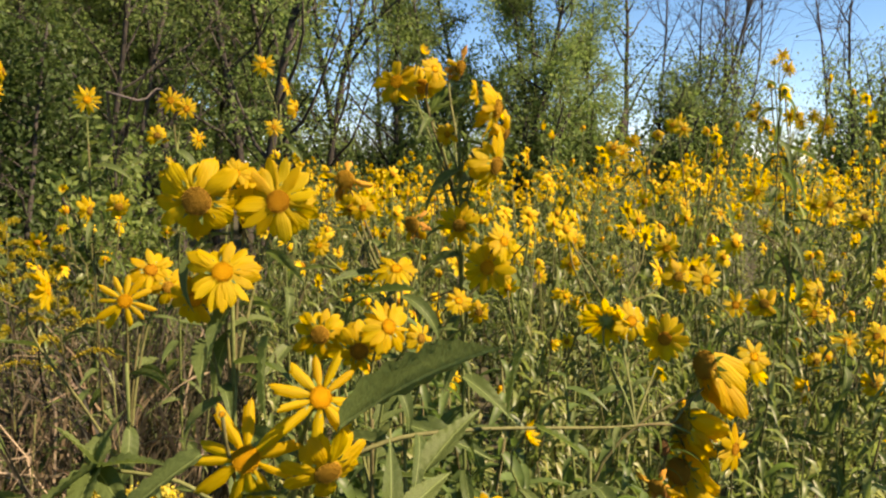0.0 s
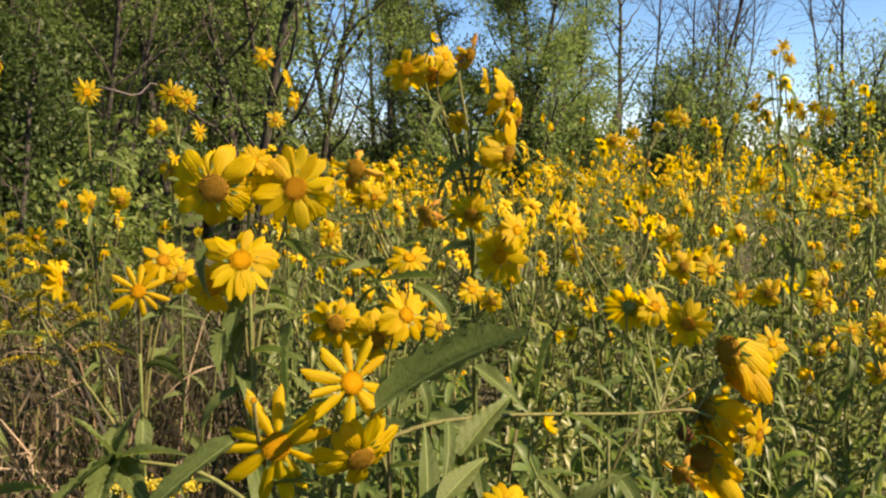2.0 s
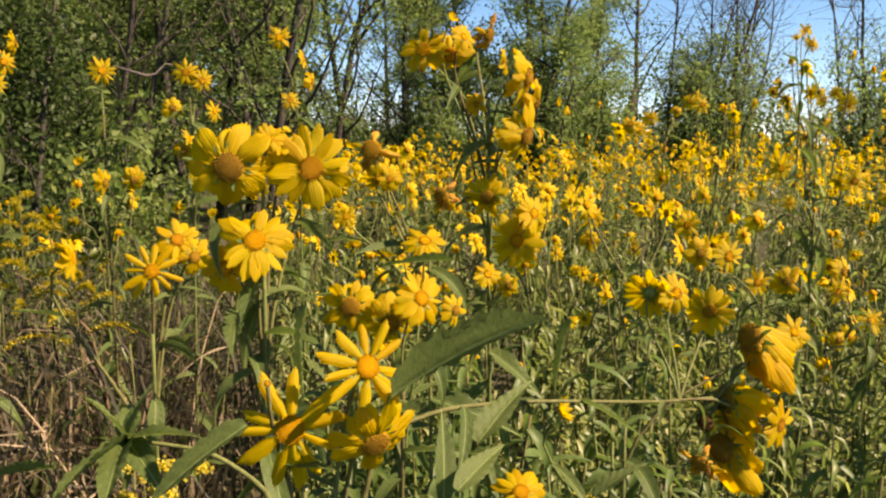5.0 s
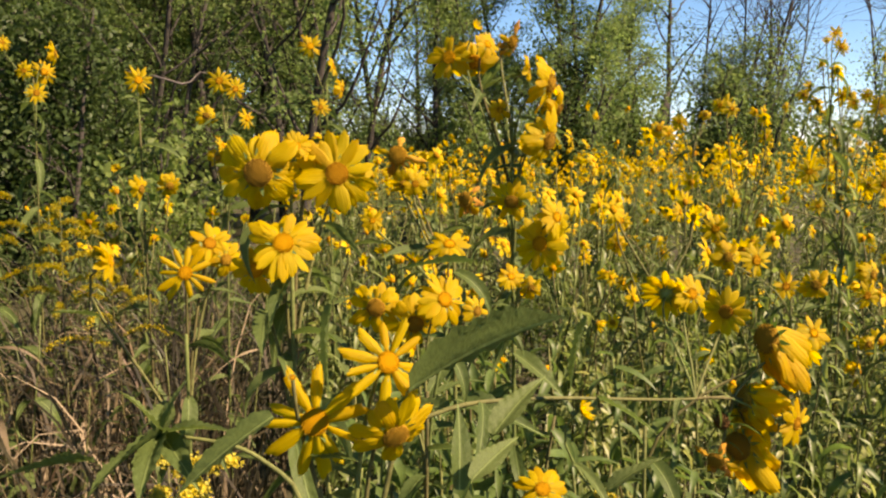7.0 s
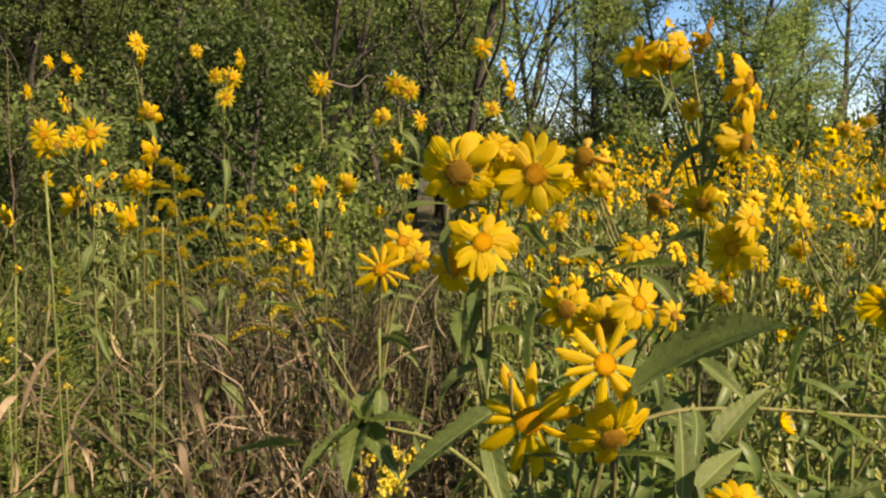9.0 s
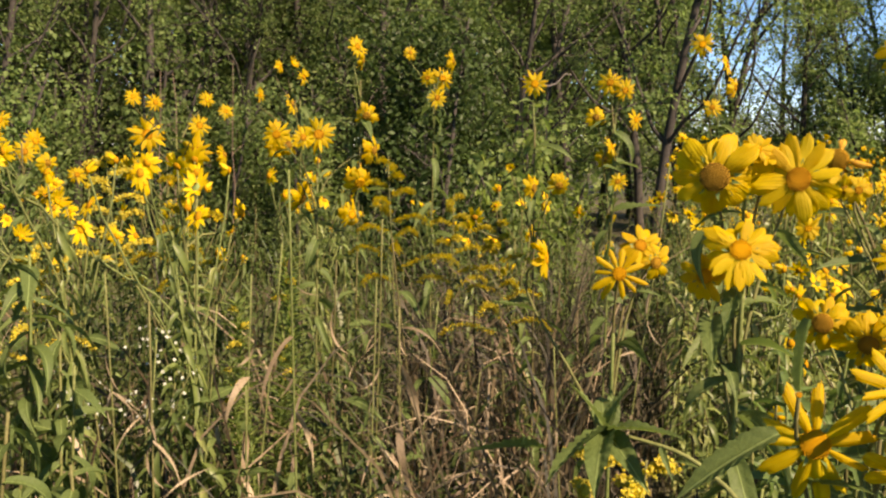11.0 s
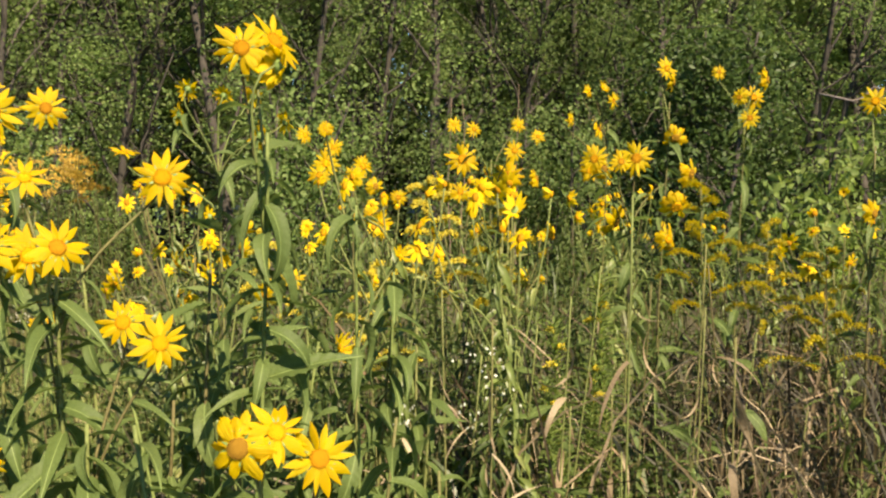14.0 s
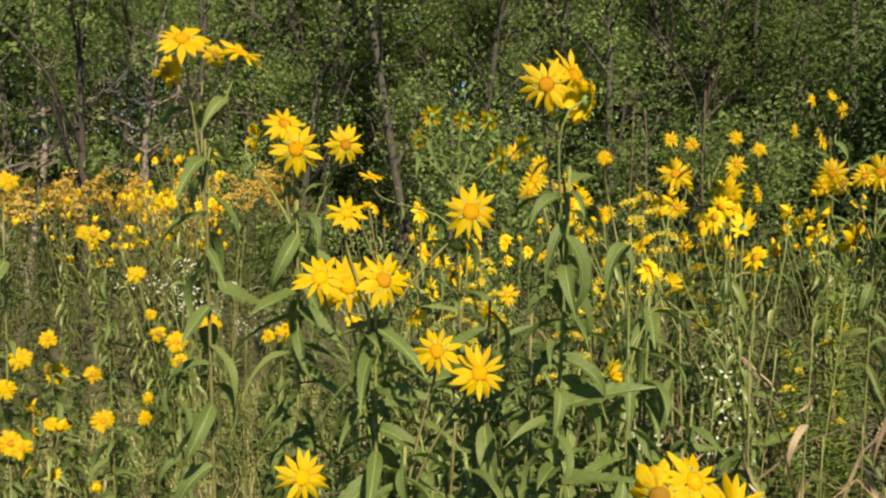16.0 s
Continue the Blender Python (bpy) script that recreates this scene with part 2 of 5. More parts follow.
def strip(nx, ny, width, point=0.75, blunt=0.7, bend=0.3, fold=0.1, curl=0.0, twist=0.0, wave=0.0, seed=0, pucker=0.0):
    """A leaf or petal of length 1 along +x: widest near the middle, folded along its rib, bent down towards the tip."""
    r = random.Random(seed)
    ph = r.uniform(0, 6)
    V, Fc = [], []
    x = z = 0.0
    ang = 0.0
    for i in range(nx + 1):
        s = i / nx
        if i:
            ang = -bend * 2.2 * s
            x += math.cos(ang) / nx
            z += math.sin(ang) / nx
        w = 0.5 * width * max(0.02, math.sin(math.pi * min(1, 0.04 + 0.96 * s) ** point)) ** blunt
        for j in range(ny + 1):
            v = 2 * j / ny - 1
            y = v * w
            h = fold * abs(v) * w * 2 - curl * v * v * w + wave * math.sin(9 * s + ph + 2 * v) * abs(v) * w + pucker * w * abs(v) * math.cos(2 * math.pi * (9 * s - 1.1 * abs(v)))
            tw = twist * s
            V.append((x - h * math.sin(ang), y * math.cos(tw) - h * math.sin(tw), z + h * math.cos(ang) + y * math.sin(tw)))
    for i in range(nx):
        for j in range(ny):
            a = i * (ny + 1) + j
            Fc.append((a, a + ny + 1, a + ny + 2, a + 1))
    return V, Fc


def moved(piece, m):
    v, f = piece
    return [m @ Vector(p) for p in v], f


def scatter_mesh(name, templates, poses, mats):
    """One mesh out of many posed copies of (verts, faces, ids) templates; poses: list of (index, Matrix)."""
    T = []
    for v, f, i in templates:
        v = np.array([tuple(p) for p in v], dtype=np.float64)
        tri = []
        ids = []
        for q, k in zip(f, i):
            for n in range(1, len(q) - 1):
                tri.append((q[0], q[n], q[n + 1]))
                ids.append(k)
        T.append((v, np.array(tri, dtype=np.int32), np.array(ids, dtype=np.int32)))
    Vs, Fs, Is, o = [], [], [], 0
    for k, m in poses:
        v, f, i = T[k]
        a = np.array(m)
        Vs.append(v @ a[:3, :3].T + a[:3, 3])
        Fs.append(f + o)
        Is.append(i)
        o += len(v)
    V, Fc, I = np.concatenate(Vs), np.concatenate(Fs), np.concatenate(Is)
    me = bpy.data.meshes.new(name)
    me.vertices.add(len(V))
    me.vertices.foreach_set("co", V.astype(np.float32).ravel())
    me.loops.add(len(Fc) * 3)
    me.loops.foreach_set("vertex_index", Fc.ravel())
    me.polygons.add(len(Fc))
    me.polygons.foreach_set("loop_start", np.arange(len(Fc), dtype=np.int32) * 3)
    me.polygons.foreach_set("loop_total", np.full(len(Fc), 3, dtype=np.int32))
    me.polygons.foreach_set("material_index", I)
    me.polygons.foreach_set("use_smooth", np.ones(len(Fc), dtype=bool))
    for m in mats:
        me.materials.append(m)
    me.update(calc_edges=True)
    me.validate()
    return me


# ---------------------------------------------------------------- ground and distance
def build_ground():
    n, V, Fc = 60, [], []
    ticks = [math.copysign(abs(k) ** 3.0, k) * 900 for k in np.linspace(-1, 1, n + 1)]
    for gx in ticks:
        for gy in ticks:
            r = math.hypot(gx, gy)
            h = 0.04 * noise.noise((gx * 0.8, gy * 0.8, 0)) * min(1, r / 3) - 0.02
            V.append((gx, gy, h))
    for i in range(n):
        for j in range(n):
            a = i * (n + 1) + j
            Fc.append((a, a + n + 1, a + n + 2, a + 1))
    g = new("ground", mesh_of("ground", V, Fc, [M_GROUND]))
    tagged(g, "uneven meadow soil under grass and litter", "ground", kind="structure")


build_ground()


# ---------------------------------------------------------------- sunflowers
def ray_piece(nx, ny, width, tip, blunt, bend, curl, twist, wave, seed):
    """A ray petal of length 1 along +x: narrow foot, straight sides, then a rounded end with three small teeth (high blunt) or a point (low blunt)."""
    r = random.Random(seed)
    ph = r.uniform(0, 6)
    V, Fc = [], []
    x = z = 0.0
    for i in range(nx + 1):
        s = i / nx
        ang = -bend * 2.2 * s
        if i:
            x += math.cos(ang) / nx
            z += math.sin(ang) / nx
        foot = min(1.0, s / 0.4)
        u = max(0.0, (s - tip) / (1 - tip))
        w = 0.5 * width * (0.4 + 0.6 * foot * foot * (3 - 2 * foot)) * (blunt + (1 - blunt) * (1 - u ** 1.7))
        for j in range(ny + 1):
            v = 2 * j / ny - 1
            y = v * w
            h = -curl * v * v * w + wave * math.sin(7 * s + ph + 2 * v) * abs(v) * w + 0.1 * w * math.cos(3 * math.pi * v)
            end = (0.035 * math.cos(3 * math.pi * v) - 0.11 * v * v) * (i == nx) * (blunt > 0.2)
            tw = twist * s
            V.append((x + end - h * math.sin(ang), y * math.cos(tw) - h * math.sin(tw), z + h * math.cos(ang) + y * math.sin(tw)))
    for i in range(nx):
        for j in range(ny):
            a = i * (ny + 1) + j
            Fc.append((a, a + ny + 1, a + ny + 2, a + 1))
    return V, Fc


def petal_set(name, width, tip, blunt, bend, curl, wave, mat, count=5):
    out = []
    for k in range(count):
        v, f = ray_piece(8, 6, width * (0.86 + 0.07 * k), tip, blunt, bend * (0.5 + 0.28 * k), curl, 0.22 * (k - 2) * (bend > 0.1), wave, k)
        out.append(mesh_of(name, v, f, [mat]))
    return out


PETALS = {
    "o": petal_set("petal", 0.41, 0.7, 0.42, 0.13, 0.12, 0.1, M_PETAL),
    "r": petal_set("petal", 0.44, 0.66, 0.45, 0.3, 0.3, 0.25, M_PETAL),
    "d": petal_set("petal", 0.46, 0.7, 0.5, 0.27, 0.15, 0.2, M_PETAL),
    "n": petal_set("petal", 0.27, 0.8, 0.5, 0.13, 0.75, 0.06, M_PETAL),
    "p": petal_set("petal", 0.32, 0.5, 0.06, 0.13, 0.16, 0.14, M_PETAL),
    "u": petal_set("petal", 0.32, 0.55, 0.1, -0.1, 0.25, 0.1, M_PETAL),
    "w": petal_set("petal", 0.34, 0.7, 0.35, 0.5, 0.9, 0.6, M_WILT),
    "s": petal_set("petal", 0.36, 0.7, 0.35, 0.35, 0.7, 0.5, M_PETAL),
}


def disc_piece(florets, dome):
    """A domed disc of radius 1, covered with small florets."""
    V, Fc = [], []
    rings = [(1.0, -0.12), (0.95, 0.06), (0.72, 0.16 + dome * 0.5), (0.4, 0.2 + dome * 0.85)]
    for r, z in rings:
        for k in range(14):
            a = 2 * math.pi * k / 14
            V.append((r * math.cos(a), r * math.sin(a), z))
    V.append((0, 0, 0.21 + dome))
    for i in range(len(rings) - 1):
        for k in range(14):
            a, b = i * 14 + k, i * 14 + (k + 1) % 14
            Fc.append((a, b, b + 14, a + 14))
    top = len(V) - 1
    for k in range(14):
        Fc.append((42 + k, 42 + (k + 1) % 14, top))
    for n in range(florets):
        r = math.sqrt((n + 0.5) / florets)
        a = n * 2.39996
        z = 0.2 + dome * (1 - r * r) - 0.1 * r ** 6
        c = Vector((r * math.cos(a), r * math.sin(a), z))
        out = Vector((c.x * 0.5, c.y * 0.5, 1)).normalized()
        u = out.orthogonal().normalized()
        w = out.cross(u)
        s = 0.065
        o = len(V)
        for k in range(4):
            t = math.pi / 2 * k
            V.append(tuple(c + (u * math.cos(t) + w * math.sin(t)) * s - out * 0.05))
        V.append(tuple(c + out * (0.07 + 0.08 * r)))
        for k in range(4):
            Fc.append((o + k, o + (k + 1) % 4, o + 4))
    return V, Fc


DISCS = {k: mesh_of("disc", *disc_piece(110, d), [m], smooth=False) for k, d, m in (("fresh", 0.02, M_DISC), ("young", 0.04, M_YOUNG), ("brown", 0.2, M_BROWN), ("spent", 0.55, M_SPENT))}


def calyx_mesh():
    pieces = []
    cup = [(0.2, -0.75), (0.75, -0.55), (0.98, -0.1)]
    V = [(r * math.cos(2 * math.pi * k / 10), r * math.sin(2 * math.pi * k / 10), z) for r, z in cup for k in range(10)]
    Fc = [(i * 10 + k, i * 10 + (k + 1) % 10, (i + 1) * 10 + (k + 1) % 10, (i + 1) * 10 + k) for i in range(2) for k in range(10)] + [tuple(range(9, -1, -1))]
    pieces.append((V, Fc, 0))
    for k in range(13):
        b = strip(4, 2, 0.3, 0.7, 0.9, 0.35, 0.1, seed=k)
        a = 2.4 * k
        m = Matrix.Rotation(a, 4, "Z") @ Matrix.Translation((0.75, 0, -0.35)) @ Matrix.Rotation(-0.5 - 0.15 * (k % 3), 4, "Y") @ Matrix.Diagonal((1.0, 1.0, 1.0, 1))
        pieces.append((*moved(b, m), 0))
    v, f, i = join(pieces)
    return mesh_of("calyx", v, f, [M_CALYX])


CALYX = calyx_mesh()
LEAVES = []
for k in range(6):
    LEAVES.append(mesh_of("leaf", *strip(36 if k == 5 else 12, 6 if k == 5 else 4, 0.27 if k == 5 else 0.165 + 0.03 * (k % 3), 0.62, 1.1, (0.35, 0.6, 0.85, 0.5, 1.0, 0.15)[k], 0.3, 0.12, 0.2 * (k % 3 - 1), 0.16, k, 0.1 if k == 5 else 0.0), [M_LEAF]))


def flower_head(parent, place, size, az, el, kind, rng):
    """A flower with its own petals: the disc carries them. size: across the spread petals."""
    r = 0.14 * size * {"s": 1.15, "d": 1.12, "r": 0.85, "w": 1.15, "n": 0.85}.get(kind, 1.0)
    pose_m = face_to(place, az, el, 1.0, rng.uniform(0, 6.28))
    head = part("flower_head", DISCS["spent" if kind == "s" else "young" if kind == "n" else "brown" if kind in "wr" or (kind == "d" and rng.random() < 0.7) else "fresh"], parent, pose_m @ Matrix.Diagonal((r, r, r, 1)))
    part("calyx", CALYX, head)
    if kind == "b":
        return head
    count = {"o": 18, "d": 15, "r": 13, "n": 11, "p": 14, "u": 12, "w": 12, "s": 4}[kind]
    length = 0.435 * size / r
    for k in range(count):
        a = 2 * math.pi * (k + rng.uniform(-0.24, 0.24)) / count
        tilt = {"o": rng.gauss(0.06, 0.13) + 0.45 * (rng.random() < 0.15), "d": rng.gauss(0.18, 0.2), "r": 0.9, "n": rng.gauss(-0.05, 0.16), "p": rng.gauss(0.02, 0.2), "u": rng.gauss(-0.6, 0.12), "w": rng.gauss(0.15, 0.4), "s": rng.gauss(0.9, 0.2)}[kind]
        if kind == "s":
            a = rng.uniform(-0.5, 0.5)
        ln = length * rng.uniform(0.78, 1.06) * (0.9 if kind == "w" else 1)
        m = Matrix.Rotation(a, 4, "Z") @ Matrix.Translation((0.7, 0, 0.02 * (k % 2))) @ Matrix.Rotation(tilt, 4, "Y") @ Matrix.Rotation(rng.gauss(0, 0.22), 4, "X") @ Matrix.Diagonal((ln, ln * rng.uniform(0.85, 1.1), ln, 1))
        if kind == "r" or (kind == "w" and k % 3):
            turn = pose_m.to_3x3()
            rim = Vector((math.cos(a), math.sin(a), 0))
            hang = turn.transposed() @ Vector((0, 0, -0.8 * rng.uniform(0.6, 1.2)))
            m = aim(rim * 0.75, rim * 0.6 + Vector((0, 0, -0.35)) + hang, rim * 0.7 + Vector((0, 0, 0.7)), (ln, ln, ln), rng.gauss(0, 0.4))
        part("petal", rng.choice(PETALS["s" if kind == "w" and k % 4 == 1 else kind]), head, m)
    return head


def leaf_on(parent, place, way, length, rng, which=None, width=1.0):
    me = LEAVES[which if which is not None else rng.randrange(len(LEAVES))]
    return part("leaf", me, parent, aim(place, way, (0, 0, 1), (length, length * width, length), rng.uniform(-0.5, 0.5)))


SEEDS = iter(range(1000, 9000))


def sunflower(base, heads, stem=None, leaves=(), leaf_count=18, leaf_size=0.165, stem_r=0.0048, label="leafy wild sunflower with bright yellow open flowers"):
    """A tall branching plant; heads: x, y, z, across, compass, tilt, state. leaves: extra (base, tip) in the world."""
    rng = random.Random(next(SEEDS))
    kinds = "".join(h[6] for h in heads)
    if "w" in kinds or "s" in kinds:
        label = "wild sunflower with fresh yellow and withered brown flowers"
    elif kinds.count("d") > len(kinds) / 2:
        label = "wild sunflower with drooping yellow petals on its flowers"
    root = thing("sunflower_plant", base[0], base[1], 0, label, "sunflower", "sunflowers in the meadow")
    origin = Vector((base[0], base[1], 0))
    H = [Vector(h[:3]) - origin for h in heads]
    top_z = max([h.z for h in H] or [1.2])
    cen = sum(H, Vector()) / max(1, len(H))
    if stem is None:
        tip = Vector((cen.x, cen.y, top_z - 0.12))
        line = bezier(Vector((0, 0, -0.02)), Vector((rng.uniform(-.05, .05), rng.uniform(-.05, .05), top_z * 0.35)), Vector((cen.x * 0.6, cen.y * 0.6, top_z * 0.7)), tip, 14)
    else:
        pts = [Vector((0, 0, -0.02))] + [Vector(p) - origin for p in stem]
        line = []
        for a, b in zip(pts, pts[1:]):
            line += [a.lerp(b, i / 6) for i in range(6)]
        line.append(pts[-1])
        for _ in range(3):
            line = [line[0]] + [(line[i - 1] + line[i] * 2 + line[i + 1]) / 4 for i in range(1, len(line) - 1)] + [line[-1]]
    radii = [stem_r * (1 - 0.55 * i / len(line)) for i in range(len(line))]
    part("stem", mesh_of("stem", *tube(line, radii, 6), [M_STEM]), root)
    for h, p in zip(heads, H):
        az, el = radians(h[4]), radians(h[5])
        n = Vector((math.cos(el) * math.cos(az), math.cos(el) * math.sin(az), math.sin(el)))
        back = p - n * (0.1 * h[3])
        below = [q for q in line if q.z < p.z - 0.1] or line[:4]
        j = min(below, key=lambda q: abs((p - q).length - rng.uniform(0.2, 0.3)))
        if stem:
            j = line[-1 - rng.randrange(5)]
        gap = (back - j).length
        rise = 0.05 if stem else 0.35
        path = bezier(j, j + Vector((0, 0, gap * rise)) + (back - j) * (0.5 - rise), back - n * gap * 0.25 - Vector((0, 0, gap * 0.12)), back, 8)
        part("branch", mesh_of("branch", *tube(path, [(0.0017 if stem else 0.0024) - 0.0008 * i / 8 for i in range(9)], 5), [M_STEM]), root)
        flower_head(root, p, h[3], h[4], h[5], h[6], rng)
        for s in (3, 5):
            if rng.random() < 0.75:
                a = rng.uniform(0, 6.28)
                leaf_on(root, path[s], (math.cos(a), math.sin(a), rng.uniform(-0.2, 0.6)), leaf_size * rng.uniform(0.35, 0.65), rng)
    a = rng.uniform(0, 6.28)
    for k in range(leaf_count):
        s = 0.36 + 0.62 * k / max(1, leaf_count - 1)
        i = s * (len(line) - 1)
        q = line[int(i)].lerp(line[min(len(line) - 1, int(i) + 1)], i % 1)
        a += 2.4
        leaf_on(root, q, (math.cos(a), math.sin(a), rng.uniform(-0.7, 0.45)), leaf_size * rng.uniform(0.65, 1.1) * (1.15 - 0.35 * s), rng)
    for b, t, *more in leaves:
        b, t = Vector(b) - origin, Vector(t) - origin
        L = (t - b).length
        spin, width = more or (rng.uniform(-0.5, 0.5), 1.0)
        part("leaf", LEAVES[5], root, aim(b, (t - b) + Vector((0, 0, 0.1 * L)), (0, 0, 1), (L * 1.05, L * 1.05 * width, L * 1.05), spin))
    return root


sunflower((0.03, 1.45), [(-0.074, 1.384, 1.628, 0.077, 257, 10, 'o'),
    (-0.035, 1.405, 1.622, 0.08, 276, -25, 'd'),
    (-0.013, 1.357, 1.645, 0.046, 310, 20, 'o'),
    (-0.032, 1.387, 1.675, 0.027, 330, 40, 'u'),
    (0.029, 1.434, 1.657, 0.07, 318, -20, 'w'),
    (0.056, 1.431, 1.614, 0.046, 352, 10, 'o'),
    (0.084, 1.334, 1.583, 0.094, 335, -5, 'd'),
    (0.097, 1.34, 1.543, 0.07, 345, -25, 'd'),
    (0.081, 1.314, 1.495, 0.096, 327, -15, 'd'),
    (0.026, 1.348, 1.4, 0.075, 268, -20, 'd'),
    (0.093, 1.298, 1.38, 0.062, 310, 10, 'o'),
    (0.007, 1.366, 1.544, 0.04, 299, 10, 'o')])
sunflower((-0.07, 1.37), [(0.069, 1.317, 1.337, 0.086, 261, 5, 'o'),
    (-0.046, 1.276, 1.407, 0.078, 236, -5, 'w'),
    (-0.152, 1.326, 1.473, 0.096, 268, 0, 'w'),
    (-0.141, 1.312, 1.43, 0.049, 305, -30, 'd'),
    (-0.068, 1.238, 1.345, 0.065, 282, 50, 'o'),
    (-0.123, 1.309, 1.43, 0.043, 294, 0, 'o'),
    (-0.184, 1.264, 1.377, 0.034, 277, 10, 'o'),
    (0.024, 1.281, 1.291, 0.047, 298, 30, 'o'),
    (0.054, 1.265, 1.276, 0.038, 267, 0, 'd')])
sunflower((-0.26, 1.02), [(-0.186, 0.964, 1.456, 0.098, 284, 5, 'o'),
    (-0.268, 0.93, 1.458, 0.104, 276, -4, 'd'),
    (-0.236, 0.907, 1.383, 0.083, 283, 22, 'o'),
    (-0.275, 0.934, 1.349, 0.057, 280, 0, 'd'),
    (-0.216, 0.974, 1.485, 0.061, 311, 60, 'o'),
    (-0.227, 0.943, 1.488, 0.034, 292, 15, 'o')])
sunflower((-0.44, 1.17), [(-0.4, 1.063, 1.326, 0.078, 289, 8, 'n'),
    (-0.386, 1.122, 1.358, 0.064, 300, 25, 'o'),
    (-0.365, 1.124, 1.335, 0.053, 312, 0, 'd'),
    (-0.508, 1.088, 1.338, 0.062, 12, 5, 'o')],
    leaf_count=9, leaf_size=0.12)
sunflower((-0.10, 1.12), [(-0.156, 1.067, 1.282, 0.078, 269, 0, 'd'),
    (-0.106, 1.062, 1.262, 0.078, 274, -18, 'd'),
    (-0.066, 1.024, 1.301, 0.072, 307, 22, 'o'),
    (-0.026, 0.997, 1.292, 0.042, 320, 5, 'd')],
    leaves=[((-0.03, 0.891, 1.365), (-0.11, 0.887, 1.362))])
sunflower((-0.13, 0.70), [(-0.15, 0.631, 1.275, 0.092, 276, 15, 'n'),
    (-0.093, 0.635, 1.322, 0.078, 301, 22, 'n'),
    (-0.086, 0.617, 1.27, 0.07, 299, -30, 'd'),
    (-0.162, 0.611, 1.316, 0.017, 283, 40, 'b')],
    leaves=[((-0.173, 0.594, 1.291), (-0.24, 0.565, 1.242)), ((-0.162, 0.782, 1.339), (-0.175, 0.774, 1.255))])
sunflower((-0.25, 0.70), [(0.235, 0.891, 1.314, 0.055, 250, 0, 'o'),
    (0.174, 0.895, 1.332, 0.061, 58, 25, 'o'),
    (0.197, 0.88, 1.335, 0.046, 296, 20, 'o'),
    (0.275, 0.881, 1.288, 0.135, 205, 5, 'r'),
    (0.255, 0.888, 1.222, 0.125, 195, 0, 'r'),
    (0.256, 0.9, 1.165, 0.135, 215, -5, 'r'),
    (0.232, 0.88, 1.2, 0.062, 215, -10, 's'),
    (0.306, 0.87, 1.201, 0.052, 311, 0, 'o'),
    (0.225, 0.87, 1.16, 0.06, 240, -25, 'w')],
    stem_r=0.0026, leaf_size=0.08, stem=[(-0.105, 0.67, 1.252), (-0.036, 0.703, 1.27), (0.043, 0.752, 1.261), (0.171, 0.831, 1.236), (0.244, 0.88, 1.227)], leaf_count=9,
    leaves=[((-0.073, 0.586, 1.313), (0.03, 0.704, 1.348), -0.9, 1.75), ((0.072, 0.741, 1.336), (0.05, 0.733, 1.274)), ((-0.013, 0.599, 1.278), (0.027, 0.646, 1.312)), ((-0.037, 0.574, 1.246), (-0.035, 0.601, 1.301)), ((-0.028, 0.556, 1.261), (0.007, 0.6, 1.278)), ((0.09, 0.724, 1.185), (0.137, 0.73, 1.217))])
sunflower((0.20, 1.14), [(0.109, 1.071, 1.15, 0.045, 348, 20, 'u'),
    (0.057, 1.033, 1.058, 0.074, 276, 50, 'o'),
    (0.397, 1.071, 1.253, 0.046, 289, 30, 'o')])
sunflower((-0.98, 2.38), [(-0.97, 2.36, 1.67, 0.083, 297, 8, 'p'),
    (-0.925, 2.235, 1.375, 0.078, 352, -5, 'd'),
    (-1.029, 2.322, 1.428, 0.037, 293, 0, 'u'),
    (-0.871, 2.297, 1.38, 0.074, 300, -20, 'd')])
sunflower((-0.77, 2.50), [(-0.775, 2.462, 1.675, 0.081, 281, 8, 'p'),
    (-0.732, 2.47, 1.652, 0.075, 311, 0, 'p'),
    (-0.811, 2.445, 1.575, 0.065, 288, 0, 'd'),
    (-0.694, 2.449, 1.567, 0.068, 335, 10, 'p'),
    (-0.741, 2.368, 1.49, 0.066, 357, 20, 'p'),
    (-0.776, 2.427, 1.455, 0.065, 287, 0, 'd'),
    (-0.718, 2.35, 1.393, 0.057, 286, 10, 'p')])
sunflower((-0.50, 2.68), [(-0.549, 2.661, 1.794, 0.08, 289, 8, 'p'),
    (-0.467, 2.598, 1.726, 0.065, 350, 15, 'p'),
    (-0.445, 2.619, 1.661, 0.069, 354, 0, 'd'),
    (-0.494, 2.519, 1.602, 0.063, 296, 10, 'p')])
sunflower((-1.62, 3.03), [(-1.528, 2.871, 1.668, 0.08, 303, 5, 'p'),
    (-1.602, 3.073, 1.755, 0.102, 317, 10, 'p'),
    (-1.57, 2.875, 1.743, 0.069, 278, 10, 'p'),
    (-1.526, 3.009, 1.814, 0.09, 17, 5, 'd'),
    (-1.704, 2.994, 1.852, 0.06, 319, 5, 'p')])
sunflower((1.23, 3.17), [(1.222, 3.13, 1.883, 0.061, 269, 20, 'p'),
    (1.217, 3.057, 1.827, 0.068, 278, 10, 'p'),
    (1.178, 3.092, 1.851, 0.04, 249, 20, 'u')])
